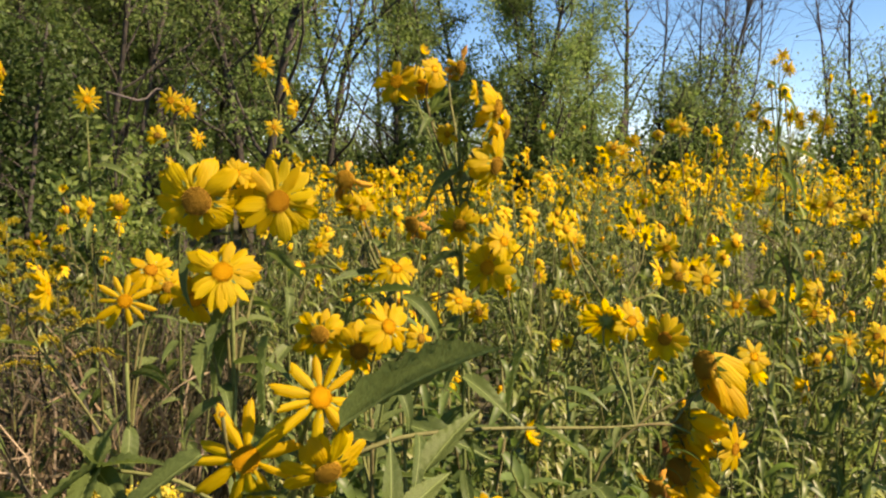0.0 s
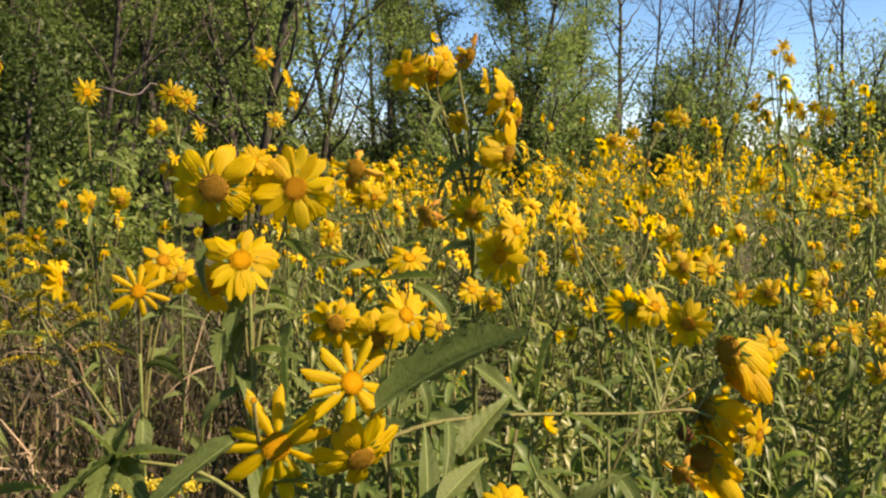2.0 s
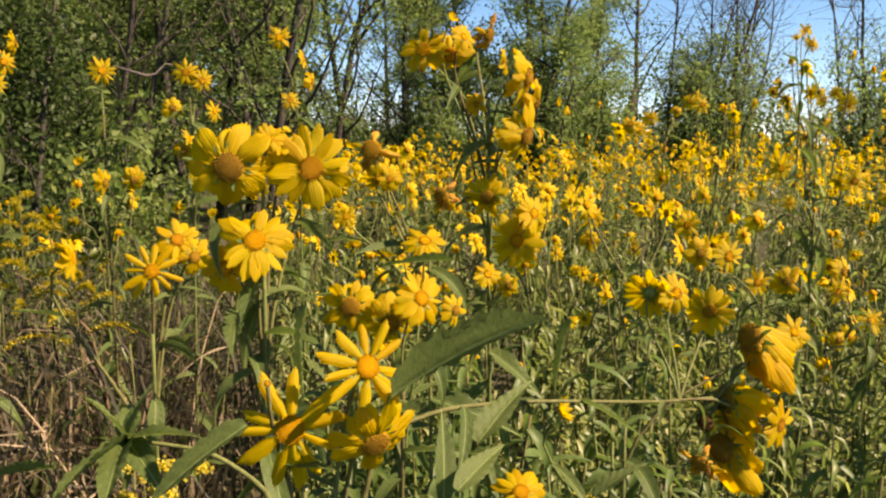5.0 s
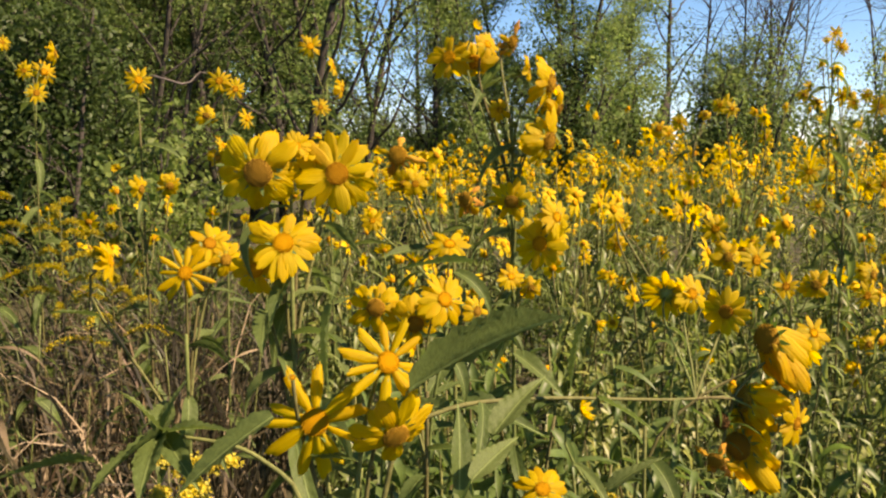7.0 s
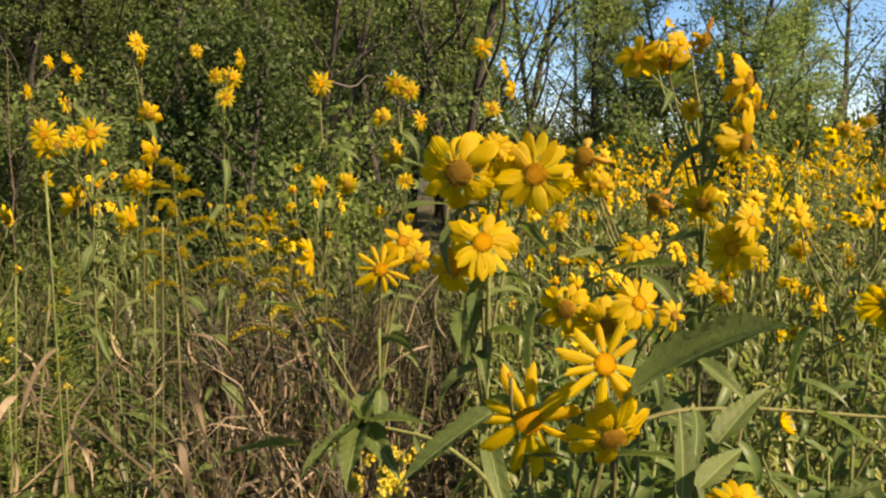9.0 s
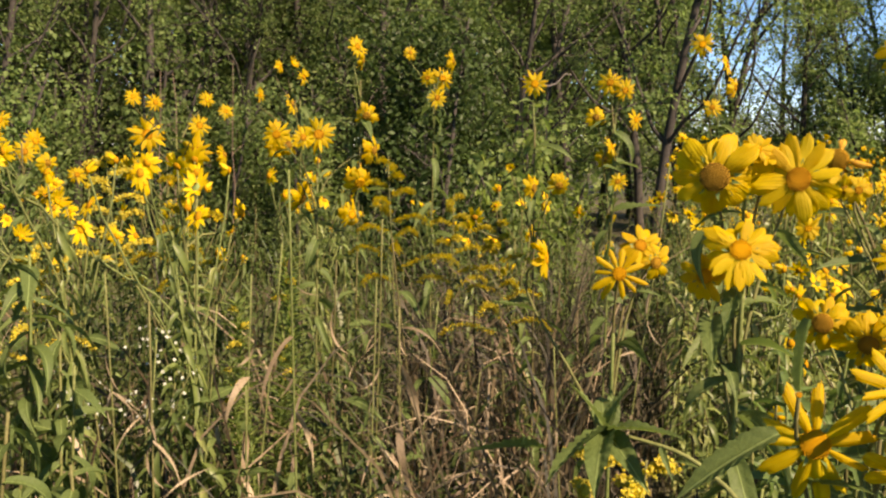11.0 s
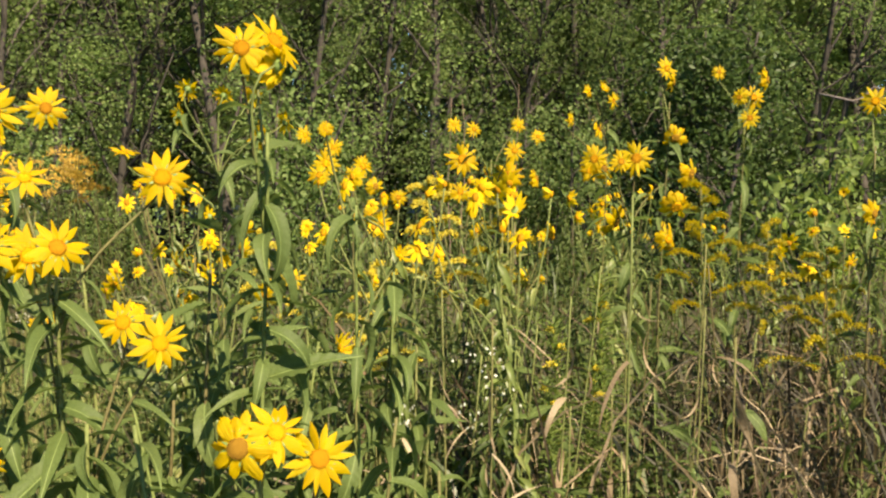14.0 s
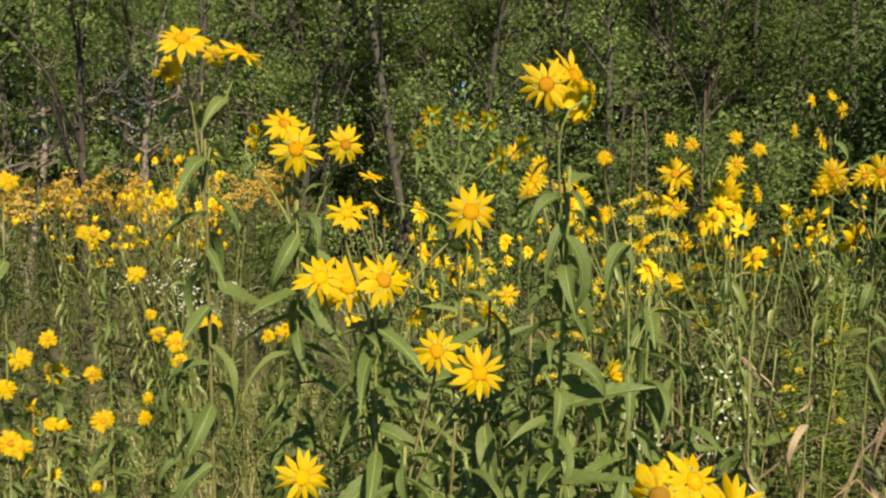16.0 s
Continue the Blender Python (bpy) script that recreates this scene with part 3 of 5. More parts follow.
sunflower((1.29, 3.23), [(1.169, 3.122, 1.641, 0.09, 309, 20, 'p'),
    (1.141, 3.129, 1.698, 0.053, 280, 20, 'p'),
    (1.134, 3.163, 1.67, 0.05, 250, 10, 'd'),
    (1.306, 3.146, 1.642, 0.062, 277, 10, 'p'),
    (1.345, 3.134, 1.666, 0.062, 247, 20, 'p'),
    (1.394, 3.138, 1.626, 0.09, 266, 0, 'p'),
    (1.342, 3.266, 1.675, 0.051, 248, 10, 'd')])
sunflower((0.84, 3.54), [(0.936, 3.352, 1.63, 0.075, 274, 10, 'p'),
    (0.954, 3.589, 1.653, 0.075, 255, 10, 'p'),
    (0.875, 3.502, 1.613, 0.055, 256, 10, 'd'),
    (0.717, 3.451, 1.539, 0.091, 278, 10, 'p'),
    (0.773, 3.507, 1.586, 0.078, 258, 10, 'p'),
    (0.666, 3.368, 1.556, 0.08, 269, 10, 'd')])
sunflower((1.05, 2.20), [(1.037, 2.156, 1.041, 0.081, 274, 25, 'p'),
    (1.104, 2.141, 1.059, 0.075, 263, 20, 'p'),
    (0.948, 2.131, 1.171, 0.077, 306, 5, 'd'),
    (0.914, 2.08, 1.128, 0.075, 286, 0, 'p'),
    (1.099, 2.129, 0.938, 0.072, 263, 10, 'd')])
sunflower((0.99, 2.41), [(0.767, 2.36, 1.359, 0.059, 302, 30, 'p'),
    (0.862, 2.349, 1.419, 0.074, 270, 0, 'p'),
    (1.087, 2.398, 1.382, 0.079, 266, 10, 'p'),
    (1.015, 2.339, 1.381, 0.056, 247, 0, 'p'),
    (1.126, 2.281, 1.353, 0.066, 274, 0, 'd'),
    (0.877, 2.317, 1.328, 0.049, 259, 10, 'p')])
sunflower((0.49, 2.59), [(0.64, 2.432, 1.255, 0.087, 265, 0, 'p'),
    (0.373, 2.433, 1.279, 0.084, 281, 10, 'p'),
    (0.386, 2.546, 1.195, 0.071, 271, -10, 'd'),
    (0.405, 2.547, 1.08, 0.058, 301, 10, 'p'),
    (0.582, 2.611, 1.289, 0.062, 327, 10, 'd')])
sunflower((0.80, 2.28), [(0.781, 2.254, 1.121, 0.084, 281, 10, 'p'),
    (0.834, 2.194, 1.134, 0.088, 259, 0, 'd'),
    (0.586, 2.112, 1.216, 0.084, 274, 0, 'd'),
    (0.681, 2.19, 1.198, 0.102, 293, 10, 'p'),
    (1.003, 2.253, 0.967, 0.061, 276, 10, 'd')])
sunflower((-1.76, 2.70), [(-1.749, 2.67, 1.843, 0.086, 340, 10, 'p'),
    (-1.686, 2.602, 1.783, 0.064, 20, -20, 'd')])
sunflower((-1.91, 2.53), [(-1.934, 2.456, 1.762, 0.056, 5, 10, 'p'),
    (-1.857, 2.424, 1.766, 0.058, 4, 30, 'u'),
    (-1.816, 2.428, 1.72, 0.07, 4, 0, 'p'),
    (-1.923, 2.33, 1.657, 0.058, 7, 0, 'p'),
    (-1.956, 2.562, 1.637, 0.087, 5, 10, 'p'),
    (-1.687, 2.624, 1.596, 0.097, 310, -25, 'd')])
sunflower((-1.57, 2.11), [(-1.589, 1.956, 1.521, 0.087, 296, 0, 'p'),
    (-1.594, 2.019, 1.493, 0.076, 335, 0, 'd'),
    (-1.511, 1.973, 1.513, 0.07, 324, 10, 'p'),
    (-1.494, 2.025, 1.522, 0.107, 303, 5, 'p'),
    (-1.668, 2.06, 1.486, 0.068, 326, 0, 'd'),
    (-1.404, 2.18, 1.477, 0.088, 359, -10, 'd'),
    (-1.416, 2.117, 1.383, 0.096, 320, -35, 'd'),
    (-1.407, 2.058, 1.296, 0.085, 341, 0, 'd'),
    (-1.58, 2.067, 1.336, 0.104, 14, -20, 'd')])
sunflower((-2.15, 2.16), [(-2.264, 2.162, 1.527, 0.128, 314, 10, 'p'),
    (-2.032, 2.129, 1.471, 0.115, 316, 5, 'p'),
    (-1.963, 2.072, 1.551, 0.079, 330, 10, 'p'),
    (-2.144, 1.983, 1.639, 0.061, 334, 20, 'p'),
    (-2.087, 2.018, 1.622, 0.064, 353, 10, 'p'),
    (-2.097, 2.268, 1.643, 0.058, 330, 10, 'p'),
    (-1.971, 2.21, 1.6, 0.056, 329, 10, 'p'),
    (-2.283, 2.102, 1.412, 0.088, 335, -10, 'd'),
    (-2.127, 1.994, 1.417, 0.079, 314, 10, 'p'),
    (-1.922, 2.136, 1.462, 0.069, 19, 20, 'd')])
sunflower((-2.69, 2.01), [(-2.645, 1.989, 1.468, 0.086, 321, 10, 'p'),
    (-2.66, 2.047, 1.504, 0.096, 350, 10, 'p'),
    (-2.671, 1.877, 1.516, 0.106, 322, 10, 'p'),
    (-2.63, 1.811, 1.473, 0.085, 313, 10, 'p'),
    (-2.763, 1.992, 1.576, 0.08, 332, 10, 'p'),
    (-2.488, 1.949, 1.432, 0.076, 359, 0, 'd'),
    (-2.499, 2.072, 1.39, 0.071, 318, 10, 'p'),
    (-2.709, 1.815, 1.617, 0.075, 354, 10, 'p'),
    (-2.541, 2.024, 1.303, 0.098, 9, 30, 'u'),
    (-2.608, 2.034, 1.32, 0.071, 320, 0, 'p')])
sunflower((-2.55, 1.62), [(-2.483, 1.574, 1.142, 0.085, 325, 30, 'p')])
sunflower((-1.25, 0.57), [(-1.191, 0.512, 1.652, 0.076, 328, 8, 'p'),
    (-1.194, 0.566, 1.666, 0.089, 11, 25, 'p'),
    (-1.14, 0.533, 1.626, 0.064, 80, -10, 'd')],
    leaf_count=64, leaf_size=0.145)
sunflower((-1.68, 0.38), [(-1.584, 0.352, 1.583, 0.088, 338, 5, 'p'),
    (-1.61, 0.347, 1.623, 0.077, 349, 40, 'p'),
    (-1.69, 0.335, 1.604, 0.055, 80, 0, 'o'),
    (-1.516, 0.401, 1.587, 0.064, 343, 5, 'p')],
    leaf_count=64, leaf_size=0.145)
sunflower((-1.39, 0.34), [(-1.247, 0.428, 1.489, 0.081, 328, 12, 'p'),
    (-1.35, 0.301, 1.49, 0.063, 346, 45, 'p'),
    (-1.357, 0.305, 1.393, 0.079, 336, 12, 'p'),
    (-1.332, 0.249, 1.411, 0.076, 323, 35, 'p'),
    (-1.265, 0.301, 1.409, 0.076, 359, 25, 'p')],
    leaf_count=64, leaf_size=0.145)
sunflower((-1.34, 0.34), [(-1.168, 0.373, 1.297, 0.072, 328, 10, 'p'),
    (-1.247, 0.368, 1.313, 0.069, 320, 20, 'p'),
    (-1.366, 0.231, 1.145, 0.074, 340, 20, 'p')],
    leaf_count=64, leaf_size=0.145)
sunflower((-0.83, 0.25), [(-0.737, 0.258, 1.289, 0.054, 320, 20, 'p'),
    (-0.75, 0.23, 1.313, 0.052, 353, 35, 'p'),
    (-0.76, 0.204, 1.305, 0.051, 306, 10, 'd')],
    leaf_count=16, leaf_size=0.1)
sunflower((-1.36, 0.83), [(-1.317, 0.776, 1.204, 0.061, 22, 25, 'u'),
    (-1.264, 0.863, 1.354, 0.039, 353, 35, 'u'),
    (-1.283, 0.723, 1.56, 0.026, 318, 10, 'o')])
sunflower((-2.06, 1.03), [(-1.996, 0.919, 1.677, 0.06, 117, 15, 'p'),
    (-2.102, 0.96, 1.626, 0.066, 88, 5, 'p'),
    (-1.993, 1.093, 1.67, 0.06, 113, 20, 'p'),
    (-1.862, 1.087, 1.603, 0.058, 91, 20, 'p'),
    (-1.893, 1.039, 1.571, 0.078, 83, 0, 'p'),
    (-2.115, 0.826, 1.538, 0.066, 351, 70, 'p'),
    (-1.992, 1.01, 1.667, 0.053, 125, 20, 'p')])
sunflower((-1.72, 0.24), [(-1.609, 0.187, 1.742, 0.083, 332, 40, 'p'),
    (-1.633, 0.288, 1.733, 0.079, 19, 60, 'p'),
    (-1.672, 0.183, 1.703, 0.055, 303, -10, 'd'),
    (-1.651, 0.255, 1.728, 0.043, 10, 0, 'd')],
    leaf_count=30, leaf_size=0.15)
sunflower((-3.38, 0.35), [(-3.207, 0.317, 1.057, 0.06, 348, 20, 'o'),
    (-3.45, 0.277, 0.96, 0.082, 340, 20, 'o'),
    (-3.319, 0.359, 0.921, 0.077, 358, 20, 'o'),
    (-3.145, 0.428, 0.94, 0.064, 356, 10, 'd'),
    (-3.388, 0.349, 0.933, 0.056, 348, 10, 'w')])
sunflower((-3.10, 0.45), [(-3.103, 0.438, 0.798, 0.074, 345, 20, 'o'),
    (-3.234, 0.316, 0.783, 0.05, 348, 20, 'o'),
    (-2.87, 0.498, 0.846, 0.05, 13, 10, 'o'),
    (-2.869, 0.512, 0.903, 0.046, 22, 10, 'd')])
sunflower((-3.12, 0.67), [(-3.089, 0.676, 1.017, 0.073, 341, 20, 'o'),
    (-2.975, 0.644, 0.976, 0.063, 341, 10, 'd'),
    (-2.973, 0.747, 1.079, 0.075, 349, 20, 'o'),
    (-2.984, 0.584, 1.071, 0.059, 342, 10, 'd'),
    (-3.202, 0.633, 1.098, 0.041, 342, 10, 'o')])
sunflower((-2.99, 0.99), [(-2.921, 0.971, 1.027, 0.067, 334, 10, 'd'),
    (-3.024, 0.969, 1.007, 0.05, 335, 20, 'o'),
    (-2.808, 0.946, 1.067, 0.054, 3, 10, 'o')])
sunflower((-4.09, 0.73), [(-3.927, 0.814, 1.16, 0.084, 343, 20, 'o'),
    (-3.904, 0.65, 1.333, 0.094, 345, 20, 'd'),
    (-4.197, 0.693, 1.326, 0.072, 346, 20, 'o')])
sunflower((-3.04, 0.17), [(-2.988, 0.159, 0.812, 0.079, 351, 20, 'o'),
    (-2.88, 0.168, 0.821, 0.061, 10, 20, 'o'),
    (-2.918, 0.143, 0.982, 0.061, 11, 20, 'o'),
    (-3.056, 0.207, 1.547, 0.064, 10, 20, 'o')])
sunflower((-0.17, 0.91), [], stem=[(-0.198, 0.877, 1.106), (-0.277, 0.874, 1.167), (-0.365, 0.871, 1.18)], stem_r=0.004, leaf_count=4, leaf_size=0.07, label="leafy green sunflower shoot without flowers",
    leaves=[((-0.365, 0.871, 1.18), (-0.394, 0.849, 1.239)),
            ((-0.365, 0.871, 1.18), (-0.345, 0.879, 1.239)),
            ((-0.365, 0.871, 1.18), (-0.402, 0.756, 1.161)),
            ((-0.365, 0.871, 1.18), (-0.35, 0.758, 1.155)),
            ((-0.365, 0.871, 1.18), (-0.307, 0.805, 1.149)),
            ((-0.365, 0.871, 1.18), (-0.277, 0.832, 1.204)),
            ((-0.365, 0.871, 1.18), (-0.396, 0.964, 1.194)),
            ((-0.417, 0.821, 1.168), (-0.505, 0.798, 1.162))])



# ---------------------------------------------------------------- field of sunflowers
def far_head(rng, size, state):
    """Verts, faces, ids of a small whole flower facing +z (0 petals, 1 disc, 2 green)."""
    pieces = []
    n = rng.choice((11, 12, 13))
    for k in range(n):
        a = 2 * math.pi * (k + rng.uniform(-0.3, 0.3)) / n
        tilt = {"open": rng.gauss(0.05, 0.2), "droop": rng.gauss(0.75, 0.35), "cup": rng.gauss(-0.5, 0.2)}[state]
        b = strip(3, 1, 0.4, 0.85, 0.6, 0.25 if state == "open" else 0.5, 0.0, 0.2, seed=k)
        L = size * 0.42 * rng.uniform(0.8, 1.1)
        m = Matrix.Rotation(a, 4, "Z") @ Matrix.Translation((size * 0.1, 0, 0)) @ Matrix.Rotation(tilt, 4, "Y") @ Matrix.Diagonal((L, L, L, 1))
        pieces.append((*moved(b, m), 0))
    r = size * 0.15
    V = [(r * math.cos(k), r * math.sin(k), z * r) for z in (-0.1, 0.25) for k in np.arange(8) * math.pi / 4] + [(0, 0, r * 0.45)]
    Fc = [(k, (k + 1) % 8, 8 + (k + 1) % 8, 8 + k) for k in range(8)] + [(8 + k, 8 + (k + 1) % 8, 16) for k in range(8)]
    pieces.append((V, Fc, 1))
    V = [(r * f * math.cos(k), r * f * math.sin(k), z * r) for f, z in ((0.95, -0.12), (0.35, -0.8)) for k in np.arange(6) * math.pi / 3]
    pieces.append((V, [(k, 6 + k, 6 + (k + 1) % 6, (k + 1) % 6) for k in range(6)], 2))
    return join(pieces)


FIELD_MATS = [M_PETAL_FAR, M_DISC, M_CALYX]
rng0 = random.Random(77)
FAR_HEADS = [far_head(rng0, 0.09, s) for s in ("open", "open", "open", "droop", "droop", "cup")]
FAR_HEAD_MESHES = [mesh_of("flower_head", v, f, FIELD_MATS, i) for v, f, i in FAR_HEADS]
NEAR_LEAVES = [mesh_of("leaf", *strip(5, 2, 0.19, 0.6, 0.95, b, 0.3, seed=3), [M_LEAF]) for b in (0.35, 0.7, 1.0)]


def plant_plan(rng, height, spread, count, leafage=30):
    """Where a field plant's stem, branches, leaves and flowers go: polylines, leaf poses, head poses."""
    tip = Vector((rng.uniform(-0.12, 0.12), rng.uniform(-0.12, 0.12), height * 0.86))
    line = bezier(Vector((0, 0, -0.02)), Vector((0, 0, height * 0.3)), tip * 0.7, tip, 6)
    tubes = [(line, [0.0055 * (1 - 0.5 * i / 6) for i in range(7)])]
    heads = []
    for k in range(count):
        top = height * rng.uniform(0.8, 1.0)
        a, rad = rng.uniform(0, 6.28), spread * rng.uniform(0.15, 1)
        p = Vector((tip.x + rad * math.cos(a), tip.y + rad * math.sin(a), top))
        j = line[3].lerp(line[6], rng.random())
        if j.z > p.z - 0.05:
            j = line[3]
        path = bezier(j, j.lerp(p, 0.3) + Vector((0, 0, 0.04)), p - Vector((0, 0, 0.08)), p, 4)
        tubes.append((path, [0.0026] * 5))
        az = SUN_AZ - 25 + rng.gauss(0, 65)
        heads.append((rng.randrange(6), face_to(p, az, rng.gauss(12, 28), rng.uniform(0.5, 1.02), rng.uniform(0, 6))))
    leaves = []
    a = rng.uniform(0, 6)
    for k in range(leafage):
        s = 0.15 + 0.85 * k / (leafage - 1)
        q = line[0].lerp(line[6], s) if s > 1 else line[min(6, int(s * 6))].lerp(line[min(6, int(s * 6) + 1)], s * 6 % 1)
        a += 2.4
        L = rng.uniform(0.07, 0.13) * (1.15 - 0.5 * s)
        leaves.append((rng.randrange(3), aim(q, (math.cos(a), math.sin(a), rng.uniform(-0.6, 0.6)), (0, 0, 1), L, rng.uniform(-0.6, 0.6))))
    for path, _ in tubes[1:]:
        a = rng.uniform(0, 6)
        leaves.append((rng.randrange(3), aim(path[2], (math.cos(a), math.sin(a), 0.3), (0, 0, 1), rng.uniform(0.04, 0.08), 0)))
    return tubes, leaves, heads


LEAF_PIECES = [(*strip(4, 2, 0.22, 0.7, 0.85, b, 0.3, seed=3), None) for b in (0.35, 0.7, 1.0)]


def tubes_mesh(name, tubes, sides=4):
    v, f, i = join([(*tube(p, r, sides), 0) for p, r in tubes])
    return mesh_of(name, v, f, [M_STEM])


def field_template(rng, height, spread, count, split):
    tubes, leaves, heads = plant_plan(rng, height, spread, count, 14 if split else 64)
    root = thing("sunflower_plant", 0, 0, 0, "branching wild sunflower with small yellow flowers in the meadow", "sunflower", "sunflowers in the meadow")
    part("stem", tubes_mesh("stem", tubes), root)
    if split:
        for k, m in leaves:
            part("leaf", NEAR_LEAVES[k], root, m)
    else:
        v, f, i = join([(*moved(LEAF_PIECES[k][:2], m), 0) for k, m in leaves])
        part("foliage", mesh_of("foliage", v, f, [M_LEAF_FIELD_LIT]), root)
    for k, m in heads:
        part("flower_head", FAR_HEAD_MESHES[k], root, m)
    return root


def polar(az, r):
    """A place from degrees to the left of straight ahead, and metres."""
    return r * -math.sin(radians(az)), r * math.cos(radians(az))


def sow(rng, az0, az1, r0, r1, gap, keep=1.0):
    """Jittered places in a sector."""
    out = []
    r = r0
    while r < r1:
        n = max(1, int(r * radians(az1 - az0) / gap))
        for k in range(n):
            if rng.random() < keep:
                out.append(polar(az0 + (az1 - az0) * (k + rng.random()) / n, r + rng.uniform(-0.5, 0.5) * gap))
        r += gap * rng.uniform(0.85, 1.1)
    return out


def build_field():
    rng = random.Random(5)
    near = [field_template(rng, 1.0, 0.16, (1, 0, 1, 0, 1)[k], True) for k in range(5)]
    mid = [field_template(rng, 1.0, 0.22, 5 + k % 5, False) for k in range(9)]
    spots = []
    for x, y in sow(rng, -36, 9, 1.75, 2.5, 0.3):
        spots.append((x, y, rng.uniform(0.85, 1.2), near))
    for x, y in sow(rng, -36, 9, 2.5, 3.4, 0.32):
        spots.append((x, y, rng.uniform(0.95, 1.35), mid))
    for x, y in sow(rng, -38, 11, 3.5, 5.3, 0.4):
        spots.append((x, y, rng.choice((rng.uniform(1.1, 1.45), rng.uniform(1.35, 1.72))), mid))
    for x, y in sow(rng, 12, 37, 3.0, 5.5, 0.6, 0.45):
        spots.append((x, y, rng.uniform(1.0, 1.45), mid))
    for x, y in sow(rng, 35, 65, 2.4, 4.4, 0.4, 0.6):
        spots.append((x, y, rng.uniform(1.2, 1.5), mid))
    for x, y in sow(rng, 65, 89, 2.6, 5.0, 0.6, 0.12):
        spots.append((x, y, rng.uniform(0.6, 0.95), mid))
    bank = [field_template(rng, 1.0, 0.24, 14 + k, False) for k in range(3)]
    for x, y in sow(rng, 70.2, 78.5, 5.4, 6.8, 0.31):
        spots.append((x, y, rng.uniform(1.3, 1.6), bank))
    for x, y in sow(rng, 77, 89, 5.6, 7.2, 0.6, 0.25):
        spots.append((x, y, rng.uniform(1.45, 1.75), mid))
    for x, y, h, kinds in spots:
        src = rng.choice(kinds)
        h *= 1 + 0.16 * noise.noise((x * 0.7, y * 0.7, 3.0))
        m = Matrix.Translation((x, y, 0)) @ Matrix.Rotation(rng.uniform(-0.7, 0.7), 4, "Z") @ Matrix.Diagonal((1, 1, 1, 1))
        c = copy_thing(src, m)
        c.scale = (1, 1, h)
        for ch in c.children:
            if ch.name.startswith("flower_head"):
                mb = ch.matrix_basis.copy()
                ch.matrix_basis = Matrix.Translation(mb.translation) @ Matrix.Diagonal((1, 1, 1 / h, 1)) @ Matrix.Translation(-mb.translation) @ mb
            elif ch.name.startswith("leaf"):
                mb = ch.matrix_basis.copy()
                ch.matrix_basis = Matrix.Translation(mb.translation) @ Matrix.Diagonal((1, 1, 1 / h, 1)) @ Matrix.Translation(-mb.translation) @ mb
    for src in near + mid + bank:
        for ch in list(src.children):
            bpy.data.objects.remove(ch)
        bpy.data.objects.remove(src)
    # beyond, uncountable
    tem = []
    for k in range(5):
        tubes, leaves, heads = plant_plan(rng, 1.4, 0.27, 9, 44)
        pieces = [(*tube(p, r, 3), 3) for p, r in tubes[:1]]
        pieces += [(*moved(LEAF_PIECES[k2][:2], m), 4) for k2, m in leaves]
        for k2, m in heads:
            v, f, i = FAR_HEADS[k2]
            v = [m @ Vector(p) for p in v]
            for mid_id in (0, 1, 2):
                ff = [q for q, w in zip(f, i) if w == mid_id]
                if mid_id < 2:
                    pieces.append((v, ff, mid_id))
        tem.append(join(pieces))
    poses = []
    for x, y in sow(rng, -38, 10, 5.5, 14.0, 0.47):
        h = rng.uniform(0.82, 1.16) * (1 + 0.2 * noise.noise((x * 0.5, y * 0.5, 3.0)))
        poses.append((rng.randrange(5), Matrix.Translation((x, y, 0)) @ Matrix.Rotation(rng.uniform(-0.7, 0.7), 4, "Z") @ Matrix.Diagonal((1, 1, h, 1))))
    for x, y in sow(rng, 70, 80, 7.0, 8.0, 0.5, 0.4):
        h = rng.uniform(0.8, 1.15)
        poses.append((rng.randrange(5), Matrix.Translation((x, y, 0)) @ Matrix.Rotation(rng.uniform(-0.7, 0.7), 4, "Z") @ Matrix.Diagonal((1, 1, h, 1))))
    ob = new("far_sunflowers", scatter_mesh("far_sunflowers", tem, poses, FIELD_MATS + [M_STEM, M_LEAF_FIELD_LIT]))
    tagged(ob, "dense far stand of yellow wild sunflowers", "sunflowers", kind="stuff")


build_field()


# ---------------------------------------------------------------- grasses and undergrowth
def blade(width, bend, n=7, twist=0.6, seed=0):
    """A grass blade of length 1: upright at the foot, curling over more and more towards the tip, twisted a little."""
    r = random.Random(seed)
    V, Fc = [], []
    x = z = 0.0
    side, kink = r.uniform(-0.25, 0.25), r.uniform(0.5, 0.85)
    for i in range(n + 1):
        s = i / n
        ang = bend * (0.5 * s + 2.2 * s ** 4) + (0.7 * bend if s > kink else 0.0)
        if i:
            x += math.sin(ang) / n
            z += math.cos(ang) / n
        w = 0.5 * width * max(0.06, math.sin(math.pi * min(1, 0.12 + 0.88 * s) ** 0.6)) ** 0.8
        tw = twist * s * 2
        c = Vector((x, side * s * s, z))
        out = Vector((math.sin(tw) * math.cos(ang), math.cos(tw), -math.sin(tw) * math.sin(ang))) * w
        V += [c - out, c + out]
        if i:
            Fc.append((2 * i - 2, 2 * i - 1, 2 * i + 1, 2 * i))
    return V, Fc, [0] * len(Fc)


